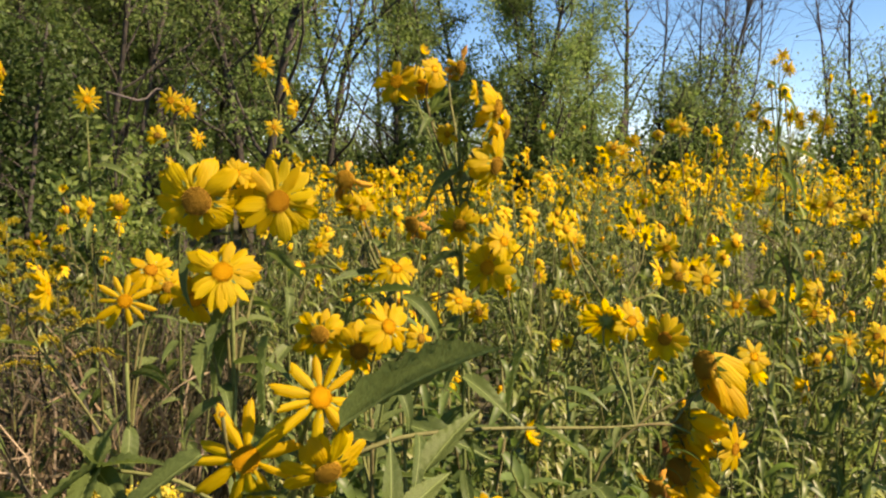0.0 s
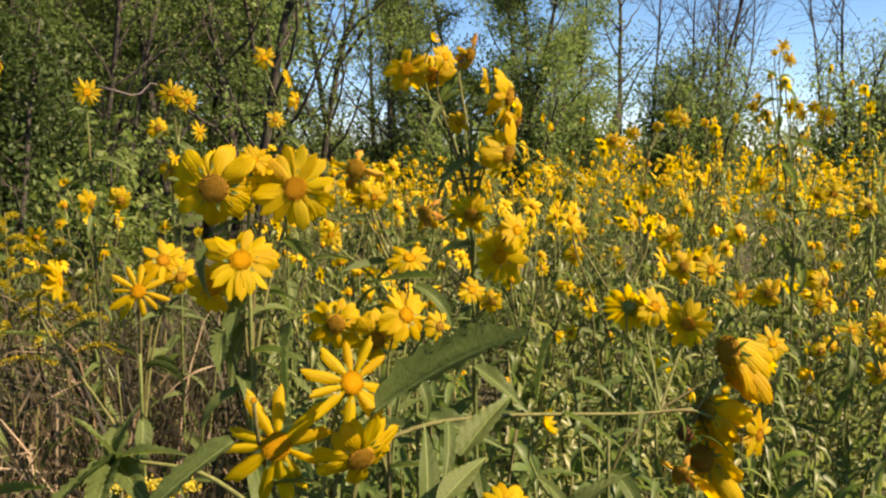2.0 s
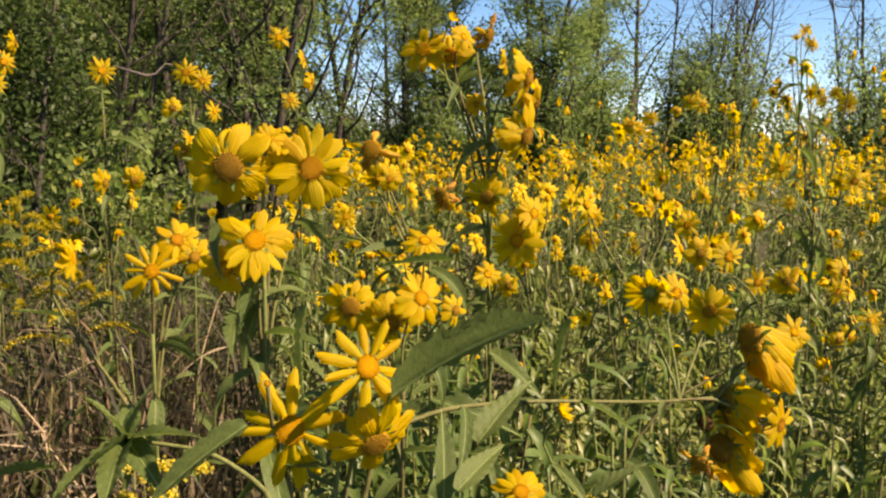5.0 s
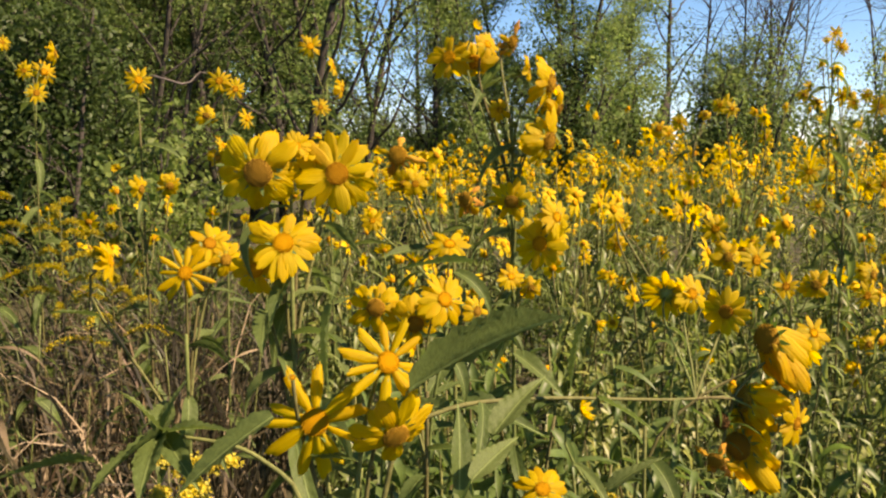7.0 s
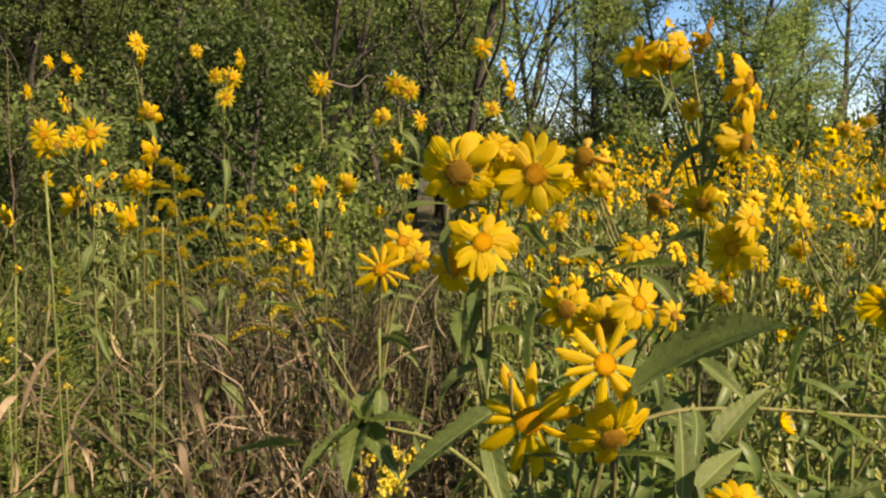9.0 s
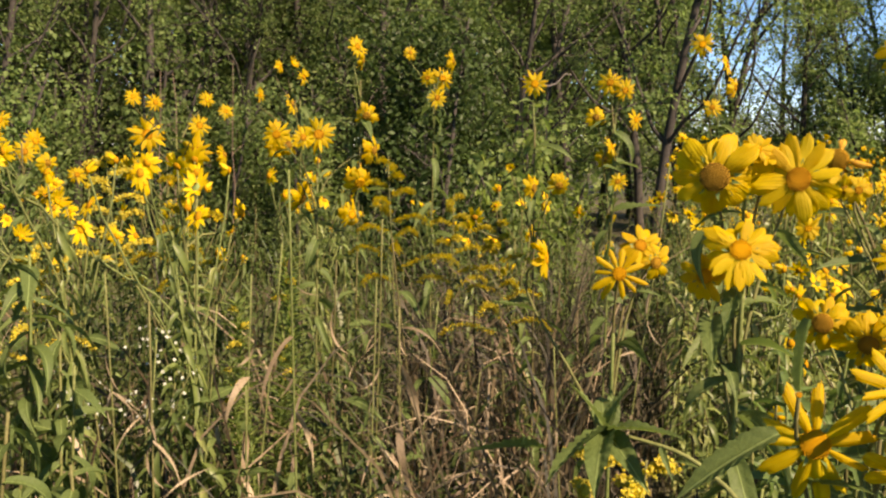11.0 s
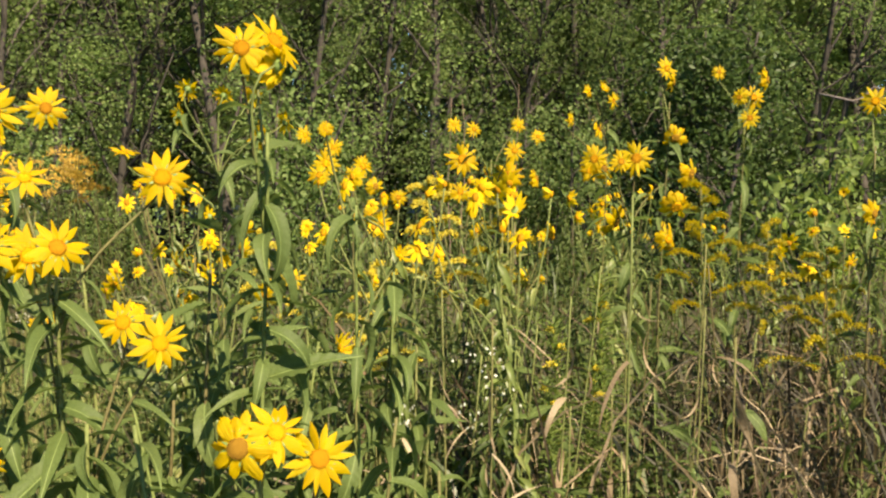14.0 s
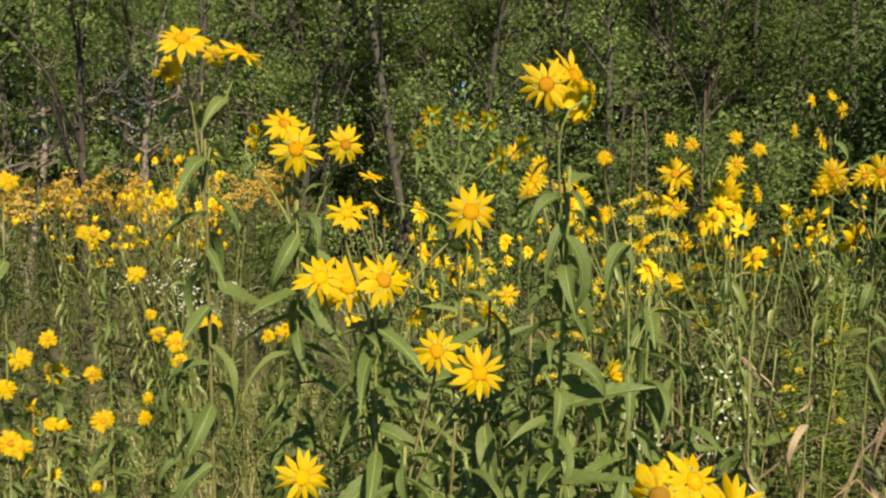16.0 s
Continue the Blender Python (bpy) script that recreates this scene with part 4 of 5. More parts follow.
def grass(name, label, mat, spots, heights, width, bends, lean, seed):
    rng = random.Random(seed)
    tem = [blade(width * rng.uniform(0.7, 1.3), b, seed=k) for k, b in enumerate(bends)]
    poses = []
    for x, y, n, spread in spots:
        for _ in range(n):
            h = rng.uniform(*heights)
            m = Matrix.Translation((x + rng.gauss(0, spread), y + rng.gauss(0, spread), -0.03)) @ Matrix.Rotation(rng.uniform(0, 6.28), 4, "Z") @ Matrix.Rotation(rng.gauss(0, lean), 4, "Y") @ Matrix.Diagonal((h, h, h, 1))
            poses.append((rng.randrange(len(tem)), m))
    ob = new(name, scatter_mesh(name, tem, poses, [mat]))
    return tagged(ob, label, "grass", kind="stuff")


def build_grasses():
    rng = random.Random(11)
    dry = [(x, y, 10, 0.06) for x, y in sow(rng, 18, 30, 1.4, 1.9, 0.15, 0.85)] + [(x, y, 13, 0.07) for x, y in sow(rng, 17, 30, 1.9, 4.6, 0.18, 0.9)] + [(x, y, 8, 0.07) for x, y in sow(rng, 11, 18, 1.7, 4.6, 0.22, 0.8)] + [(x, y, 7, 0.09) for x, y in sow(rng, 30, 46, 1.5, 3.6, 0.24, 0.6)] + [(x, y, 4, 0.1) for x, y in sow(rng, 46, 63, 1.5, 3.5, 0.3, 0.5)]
    # blade colour carries painted shade between the stems
    grass("dry_grass", "tangled brown dry grass among the flowers, shade painted into its colour", M_DRY_SHADED, dry, (0.7, 1.3), 0.0085, (0.1, 0.2, 0.35, 0.6, 1.0), 0.12, 1)
    straw = [(x, y, 2, 0.08) for x, y in sow(rng, 18, 42, 1.6, 3.4, 0.15, 0.75)] + [(x, y, 2, 0.08) for x, y in sow(rng, 42, 58, 1.6, 3.0, 0.17, 0.7)]
    grass("withered_grass", "tan withered grass blades drooping among the stems", M_WITHER, straw, (0.85, 1.3), 0.013, (0.3, 0.6, 0.9, 1.3), 0.09, 4)
    green = [(x, y, 3, 0.1) for x, y in sow(rng, -40, 10, 1.2, 4.2, 0.4, 0.5) + sow(rng, 30, 66, 0.95, 4.2, 0.24, 0.8)] + [(x, y, 4, 0.2) for x, y in sow(rng, -40, 66, 4.2, 9.0, 0.5, 0.9)]
    grass("green_grass", "tall green meadow grass", M_GRASS, green, (0.5, 1.15), 0.016, (0.3, 0.5, 0.8, 1.0), 0.2, 2)
    lawn = [(x, y, 26, 0.09) for x, y in sow(rng, 61, 95, 2.0, 6.5, 0.17)]
    lawn += [(x, y, 22, 0.14) for x, y in sow(rng, 98, 318, 1.1, 6.0, 0.24)]
    grass("short_grass", "short green and straw grass on the open strip", M_LAWN, lawn, (0.06, 0.28), 0.03, (0.2, 0.5, 0.8), 0.4, 3)


build_grasses()


def forb_template(rng, height, leaf, width, count, bend=0.5):
    line = bezier(Vector((0, 0, -0.02)), Vector((0, 0, height * 0.4)), Vector((rng.uniform(-.08, .08), rng.uniform(-.08, .08), height * 0.7)), Vector((rng.uniform(-.12, .12), rng.uniform(-.12, .12), height)), 5)
    pieces = [(*tube(line, [0.004, 0.0038, 0.0035, 0.003, 0.0025, 0.002], 4), 1)]
    a = rng.uniform(0, 6)
    for k in range(count):
        s = 0.12 + 0.88 * k / count
        q = line[int(s * 5)].lerp(line[min(5, int(s * 5) + 1)], s * 5 % 1)
        a += 2.4
        L = leaf * rng.uniform(0.7, 1.2) * (1.2 - 0.6 * s)
        m = aim(q, (math.cos(a), math.sin(a), rng.uniform(-0.2, 0.8)), (0, 0, 1), L, rng.uniform(-0.5, 0.5))
        pieces.append((*moved(strip(3, 2, width, 0.7, 0.85, bend * rng.uniform(0.5, 1.5), 0.25, seed=k), m), 0))
    return join(pieces)


def build_undergrowth():
    rng = random.Random(21)
    tem = [forb_template(rng, 0.9, 0.105, 0.19, 64, 0.7) for _ in range(3)] + [forb_template(rng, 0.85, 0.085, 0.16, 54, 0.35) for _ in range(3)] + [forb_template(rng, 0.55, 0.11, 0.3, 26, 0.6) for _ in range(2)]
    poses = []

    def fill(spots, lo, hi, kinds):
        for x, y in spots:
            poses.append((rng.choice(kinds), Matrix.Translation((x, y, 0)) @ Matrix.Rotation(rng.uniform(0, 6.28), 4, "Z") @ Matrix.Rotation(rng.gauss(0, 0.12), 4, "X") @ Matrix.Diagonal((1, 1, rng.uniform(lo, hi), 1))))

    # lit copies of the herbs: same shapes, brighter leaf colour, right side only
    tem += [(v, f, [2 if k == 0 else k for k in ids]) for v, f, ids in tem[:5]]
    fill(sow(rng, -40, 12, 1.0, 4.0, 0.2), 0.7, 1.25, (8, 9, 10, 8, 9, 10, 12))
    fill(sow(rng, -40, 12, 4.0, 8.5, 0.34), 1.0, 1.5, (0, 1, 2, 3))
    fill(sow(rng, 17, 34, 1.4, 3.4, 0.23, 0.75), 0.4, 0.95, (0, 3, 4, 5, 5))
    fill(sow(rng, 8, 17, 1.05, 2.4, 0.2, 0.8), 0.35, 0.75, (3, 4, 5, 3, 4, 5, 0))
    fill(sow(rng, 25, 39, 1.3, 3.4, 0.24, 0.7), 0.6, 1.15, (0, 1, 3, 4, 5, 6))
    fill(sow(rng, 12, 34, 3.8, 4.6, 0.3), 0.9, 1.2, (0, 3, 4, 5))
    fill(sow(rng, 33, 63, 3.2, 4.4, 0.28), 0.9, 1.45, (0, 1, 2, 3, 4))
    fill(sow(rng, 12, 63, 4.4, 6.5, 0.28), 0.9, 1.45, (0, 1, 2, 3, 4))
    fill(sow(rng, 35, 38, 1.0, 3.4, 0.2) + sow(rng, 43, 63, 1.0, 3.4, 0.19) + sow(rng, 38, 43, 2.6, 3.4, 0.19), 0.65, 1.2, (0, 1, 2, 0, 1, 2, 3, 4))
    fill(sow(rng, 38, 43, 1.1, 2.3, 0.2), 0.45, 0.75, (0, 1, 2, 3))
    fill(sow(rng, 63, 95, 2.9, 6.0, 0.24, 0.9), 0.5, 1.0, (3, 4, 5, 6, 7))
    fill(sow(rng, 63, 97, 6.0, 8.0, 0.27, 0.9), 1.1, 1.6, (3, 4, 5, 0))
    fill(sow(rng, 63, 97, 8.0, 12.5, 0.38, 0.9), 1.5, 1.9, (3, 4, 5, 0))
    ob = new("undergrowth", scatter_mesh("undergrowth", tem, poses, [M_FORB, M_HERBSTEM, M_LEAF_FIELD_LIT]))
    tagged(ob, "dense green leafy undergrowth of meadow herbs", "undergrowth", kind="stuff")


build_undergrowth()


# ---------------------------------------------------------------- single meadow plants
def tiny_flowers(points, size, rng):
    """Small crossed flakes round points."""
    V, Fc = [], []
    for p in points:
        for _ in range(2):
            u = Vector((rng.gauss(0, 1), rng.gauss(0, 1), rng.gauss(0, 1))).normalized()
            w = u.orthogonal().normalized()
            s = size * rng.uniform(0.7, 1.3)
            o = len(V)
            V += [p + u * s, p + w * s, p - u * s, p - w * s]
            Fc.append((o, o + 1, o + 2, o + 3))
    return V, Fc


def goldenrod_template(rng, height, arms, reach, leaf=None, leafage=46, bloom=0.66):
    root = thing("goldenrod_plant", 0, 0, 0, "goldenrod in bud with dense light green leaves" if leaf else "goldenrod with arching yellow flower plumes", "goldenrod", "goldenrods in the meadow")
    tip = Vector((rng.uniform(-.1, .1), rng.uniform(-.1, .1), height))
    line = bezier(Vector((0, 0, -.02)), Vector((0, 0, height * .4)), tip * 0.75, tip, 8)
    part("stem", mesh_of("stem", *tube(line, [0.004 - 0.0003 * i for i in range(9)], 5), [M_STEM]), root)
    a = 0
    pieces = []
    for k in range(leafage):
        s = 0.1 + (bloom + 0.04) * k / leafage
        a += 2.4
        q = line[int(s * 8)].lerp(line[int(s * 8) + 1], s * 8 % 1)
        m = aim(q, (math.cos(a), math.sin(a), rng.uniform(0, 0.7) + leafage / 250), (0, 0, 1), rng.uniform(0.05, 0.09), 0)
        pieces.append((*moved(strip(4, 2, 0.16, 0.7, 0.85, 0.4, 0.25, seed=k), m), 0))
    v, f, i = join(pieces)
    part("foliage", mesh_of("foliage", v, f, [leaf or M_FORB]), root)
    for k in range(arms):
        s = bloom + (1 - bloom) * k / arms
        q = line[min(7, int(s * 8))].lerp(line[min(8, int(s * 8) + 1)], s * 8 % 1)
        a += 2.4
        L = reach * rng.uniform(0.6, 1.1) * (1.3 - 1.0 * (s - bloom) / (1 - bloom))
        d = Vector((math.cos(a), math.sin(a), 0.6))
        path = bezier(q, q + d * L * 0.5, q + Vector((d.x * L, d.y * L, L * 0.5)), q + Vector((d.x * L * 1.3, d.y * L * 1.3, L * 0.1)), 10)
        pts = [path[k2].lerp(path[k2 + 1], rng.random()) + Vector((rng.gauss(0, .0045), rng.gauss(0, .0045), rng.gauss(0.006, .004))) for k2 in (rng.randrange(1, 10) for _ in range(240))]
        v1, f1 = tube(path, [0.0012] * 11, 3)
        v2, f2 = tiny_flowers(pts, 0.003, rng)
        v, f, i = join([(v1, f1, 0), (v2, f2, 1)])
        part("plume", mesh_of("plume", v, f, [M_STEM, M_GOLDEN], i), root)
    return root


def aster_template(rng, height):
    root = thing("white_aster", 0, 0, 0, "bushy aster with clusters of small white flowers", "aster", "asters in the meadow")
    for k in range(5):
        a = rng.uniform(0, 6.28)
        tip = Vector((0.2 * math.cos(a) * rng.random(), 0.2 * math.sin(a) * rng.random(), height * rng.uniform(0.82, 1)))
        path = bezier(Vector((0, 0, -.02)), Vector((0, 0, height * .3)), tip * 0.8, tip, 5)
        part("stem", mesh_of("stem", *tube(path, [0.002] * 6, 4), [M_STEM]), root)
        pts = [tip + Vector((rng.gauss(0, .03), rng.gauss(0, .03), rng.gauss(0, .022))) for _ in range(18)]
        ob = part("flower_spray", mesh_of("flower_spray", *tiny_flowers(pts, 0.0042, rng), [M_WHITE]), root)
        ob["kind"] = "stuff"
    return root


def stalk_template(rng, height, blades, width, mat, name, label, bends, rise, lengths):
    """A grass stalk with long hanging blades."""
    root = thing(name, 0, 0, 0, label, "grass", name.replace("_", " ") + "s")
    tip = Vector((rng.uniform(-.1, .1), rng.uniform(-.1, .1), height))
    line = bezier(Vector((0, 0, -.02)), Vector((0, 0, height * .4)), tip * 0.7, tip, 8)
    part("stem", mesh_of("stem", *tube(line, [0.0022] * 9, 5), [M_STEM]), root)
    a = rng.uniform(0, 6)
    for k in range(blades):
        q = line[3 + k * 5 // blades]
        a += 2.6
        L = rng.uniform(*lengths)
        v, f = strip(12, 2, width, 0.5, 0.7, rng.choice(bends), 0.2, 0.4, rng.uniform(-2.4, 2.4), 0.5, k)
        part("blade", mesh_of("blade", v, f, [mat]), root, aim(q, (math.cos(a), math.sin(a), rng.uniform(*rise)), (0, 0, 1), L, rng.uniform(-0.4, 0.4)))
    return root


def dry_pole(x, y, height, rng):
    """A dead upright stalk with short broken side twigs."""
    root = thing("dry_stalk", x, y, 0, "thin reddish-brown dead stalk standing upright", "dead stalk", "dead stalks before the woods")
    line = wander_line(rng, height)
    part("stem", mesh_of("stem", *tube(line, [0.0065 - 0.0005 * i for i in range(len(line))], 5), [M_POLE]), root)
    for k in range(5):
        q = line[3 + k]
        a = rng.uniform(0, 6.28)
        end = q + Vector((0.1 * math.cos(a), 0.1 * math.sin(a), 0.08))
        part("twig", mesh_of("twig", *tube([q, q.lerp(end, 0.5) + Vector((0, 0, 0.015)), end], [0.003, 0.0022, 0.0015], 4), [M_POLE]), root)


def wander_line(rng, height):
    p, out = Vector((0, 0, -0.05)), []
    for k in range(10):
        out.append(p.copy())
        p += Vector((rng.gauss(0, 0.012), rng.gauss(0, 0.012), height / 9))
    return out


def put(templates, spots, rng):
    for x, y, s in spots:
        src = rng.choice(templates)
        copy_thing(src, Matrix.Translation((x, y, 0)) @ Matrix.Rotation(rng.uniform(0, 6.28), 4, "Z")).scale = (s, s, s)
    for src in templates:
        for ch in list(src.children):
            bpy.data.objects.remove(ch)
        bpy.data.objects.remove(src)


def build_far_goldenrod():
    """Faded goldenrod massed over the far end of the open strip."""
    rng = random.Random(61)
    tem = []
    for _ in range(4):
        line = bezier(Vector((0, 0, -0.02)), Vector((0, 0, 0.5)), Vector((0.03, 0, 1.0)), Vector((rng.uniform(-0.1, 0.1), rng.uniform(-0.1, 0.1), 1.3)), 5)
        pieces = [(*tube(line, [0.004] * 6, 3), 0)]
        for k in range(9):
            q = line[4].lerp(line[5], rng.random())
            a = rng.uniform(0, 6.28)
            end = q + Vector((0.13 * math.cos(a), 0.13 * math.sin(a), rng.uniform(-0.02, 0.06)))
            pts = [q.lerp(end, rng.random()) + Vector((rng.gauss(0, 0.01), rng.gauss(0, 0.01), rng.gauss(0.01, 0.008))) for _ in range(26)]
            pieces.append((*tiny_flowers(pts, 0.0075, rng), 1))
        tem.append(join(pieces))
    poses = []
    for x, y in sow(rng, 66, 96, 6.8, 10.5, 0.36, 0.75):
        h = rng.uniform(1.02, 1.28)
        poses.append((rng.randrange(4), Matrix.Translation((x, y, 0)) @ Matrix.Rotation(rng.uniform(0, 6.28), 4, "Z") @ Matrix.Diagonal((1, 1, h, 1))))
    ob = new("far_goldenrod", scatter_mesh("far_goldenrod", tem, poses, [M_HERBSTEM, M_FADED]))
    tagged(ob, "faded orange-brown goldenrod massed along the open strip", "goldenrod", kind="stuff")


build_far_goldenrod()


def build_single_plants():
    rng = random.Random(41)
    gold = [goldenrod_template(rng, 1.3, 14, 0.12), goldenrod_template(rng, 1.3, 13, 0.1), goldenrod_template(rng, 1.3, 15, 0.11)]
    put(gold, [(*polar(az, r), s) for az, r, s in ((27.3, 3.06, 1.02), (30.8, 2.81, 1.12), (23.7, 2.6, 0.98), (46.0, 2.9, 1.12), (47.7, 3.0, 1.13), (58.6, 3.0, 1.0), (54.2, 2.6, 0.95), (21.2, 1.0, 0.88), (23.5, 1.1, 0.84), (-6.5, 1.05, 0.8))], rng)
    put([goldenrod_template(rng, 1.3, 3, 0.03, M_SAPLING, 260, 0.84)], [(*polar(az, r), s) for az, r, s in ((40.7, 2.4, 0.84), (40.0, 2.5, 0.74), (41.4, 2.35, 0.72), (39.2, 2.5, 0.68), (37.5, 2.5, 0.92))], rng)
    put([aster_template(rng, 0.9), aster_template(rng, 0.95)], [(*polar(az, r), s) for az, r, s in ((49.2, 2.25, 1.08), (74.6, 4.6, 1.18), (73.2, 4.5, 1.1), (75.6, 4.7, 1.22), (72.0, 4.4, 1.0), (71.7, 5.4, 1.6))], rng)
    dead = [stalk_template(rng, rng.uniform(1.1, 1.4), 8, 0.034, M_STRAW, "withered_grass_stalk", "withered tan grass stalk with curled hanging blades", (0.4, 0.8, 1.2), (-2.2, 1.2), (0.12, 0.26)) for _ in range(4)]
    put(dead, [(x, y, rng.uniform(0.75, 1.1)) for x, y in sow(rng, 16, 59, 1.8, 2.9, 0.3, 0.6)], rng)
    broad = [stalk_template(rng, rng.uniform(1.0, 1.3), 6, 0.085, M_STRAW, "withered_grass_stalk", "withered tan grass stalk with broad hanging blades", (0.5, 0.9, 1.3), (-2.2, 0.6), (0.12, 0.24)) for _ in range(3)]
    put(broad, [(x, y, rng.uniform(0.75, 1.05)) for x, y in sow(rng, 29, 59, 2.0, 2.9, 0.32, 0.65)], rng)
    tall = [stalk_template(rng, rng.uniform(1.05, 1.3), 8, 0.14, M_LEAF, "tall_grass_stalk", "tall green grass stalk with wide arching blades", (0.7, 0.9, 1.15), (-0.4, 0.9), (0.15, 0.26)) for _ in range(3)]
    put(tall, [(x, y, rng.uniform(0.8, 1.1)) for x, y in sow(rng, 29, 61, 1.9, 2.9, 0.3, 0.55)], rng)


build_single_plants()
pole_rng = random.Random(8)
for pole_az, pole_r, pole_h in ((44.8, 7.0, 2.1), (43.0, 7.2, 2.1), (39.8, 7.0, 2.2)):
    dry_pole(*polar(pole_az, pole_r), pole_h, pole_rng)


def build_shoots():
    """Flowerless leafy sunflower shoots that thicken the near stand."""
    rng = random.Random(51)
    for k in range(24):
        x, y = polar(53 + 20 * (k + rng.random()) / 24, rng.uniform(1.15, 1.8))
        h = rng.uniform(0.95, 1.36)
        dx, dy = rng.gauss(0, 0.06), rng.gauss(0, 0.06)
        sunflower((x, y), [], stem=[(x + dx * 0.4, y + dy * 0.4, h * 0.55), (x + dx, y + dy, h)], leaf_count=26, leaf_size=0.15, label="leafy green sunflower shoot without flowers")
    for az0, az1, r0, r1, lo, hi, n in ((-30, 1, 1.05, 1.75, 0.8, 1.12, 16), (0, 12, 0.95, 1.7, 0.85, 1.2, 14), (-12, 9, 1.5, 2.3, 1.0, 1.28, 18)):
        for k in range(n):
            x, y = polar(az0 + (az1 - az0) * (k + rng.random()) / n, rng.uniform(r0, r1))
            tubes, leaves, _ = plant_plan(rng, rng.uniform(lo, hi), 0.1, 0, 34)
            root = thing("sunflower_plant", x, y, 0, "leafy green sunflower shoot without flowers", "sunflower", "sunflowers in the meadow")
            part("stem", tubes_mesh("stem", tubes, 5), root)
            v, f, i = join([(*moved(strip(6, 2, 0.21, 0.62, 0.9, (0.35, 0.6, 0.9)[q], 0.3, seed=q), m @ Matrix.Diagonal((1.35, 1.35, 1.35, 1))), 0) for q, m in leaves])
            part("foliage", mesh_of("foliage", v, f, [M_LEAF_SHOOT]), root)


build_shoots()


# ---------------------------------------------------------------- trees
def leaf_cloud(name, anchors, count, sigma, size, mat, rng, squash=0.8, clumps=0):
    """Many small folded leaves round anchor points."""
    r = np.random.RandomState(rng.randrange(10 ** 6))
    A = np.array([tuple(a) for a in anchors])
    if clumps:
        A = A[r.permutation(len(A))[:clumps]]
    c = A[r.randint(len(A), size=count)] + r.normal(0, 1, (count, 3)) * (sigma, sigma, sigma * squash)
    d = r.normal(0, 1, (count, 3)) + (0, 0, -0.35)
    d /= np.linalg.norm(d, axis=1)[:, None]
    n = r.normal(0, 1, (count, 3)) + (0, 0, 0.8)
    s = np.cross(n, d)
    s /= np.linalg.norm(s, axis=1)[:, None] + 1e-9
    n = np.cross(d, s)
    L = size * r.uniform(0.6, 1.25, (count, 1))
    V = np.stack([c - d * L * 0.5, c + s * L * 0.3 + n * L * 0.1 - d * L * 0.05, c + d * L * 0.55, c - s * L * 0.3 + n * L * 0.1 - d * L * 0.05], 1)
    V[:, :, 2] = np.maximum(V[:, :, 2], 0.05)
    o = np.arange(count)[:, None] * 4
    Fc = np.concatenate([o + (0, 1, 2), o + (0, 2, 3)], 1).reshape(-1, 3).astype(np.int32)
    me = bpy.data.meshes.new(name)
    me.vertices.add(count * 4)
    me.vertices.foreach_set("co", V.astype(np.float32).ravel())
    me.loops.add(len(Fc) * 3)
    me.loops.foreach_set("vertex_index", Fc.ravel())
    me.polygons.add(len(Fc))
    me.polygons.foreach_set("loop_start", np.arange(len(Fc), dtype=np.int32) * 3)
    me.polygons.foreach_set("loop_total", np.full(len(Fc), 3, dtype=np.int32))
    me.materials.append(mat)
    me.update(calc_edges=True)
    return me


def wander(rng, p, d, length, n, wobble, lift):
    pts = [p.copy()]
    for _ in range(n):
        d = (d + Vector((rng.gauss(0, wobble), rng.gauss(0, wobble), rng.gauss(0, wobble) + lift))).normalized()
        p = p + d * (length / n)
        pts.append(p.copy())
    return pts


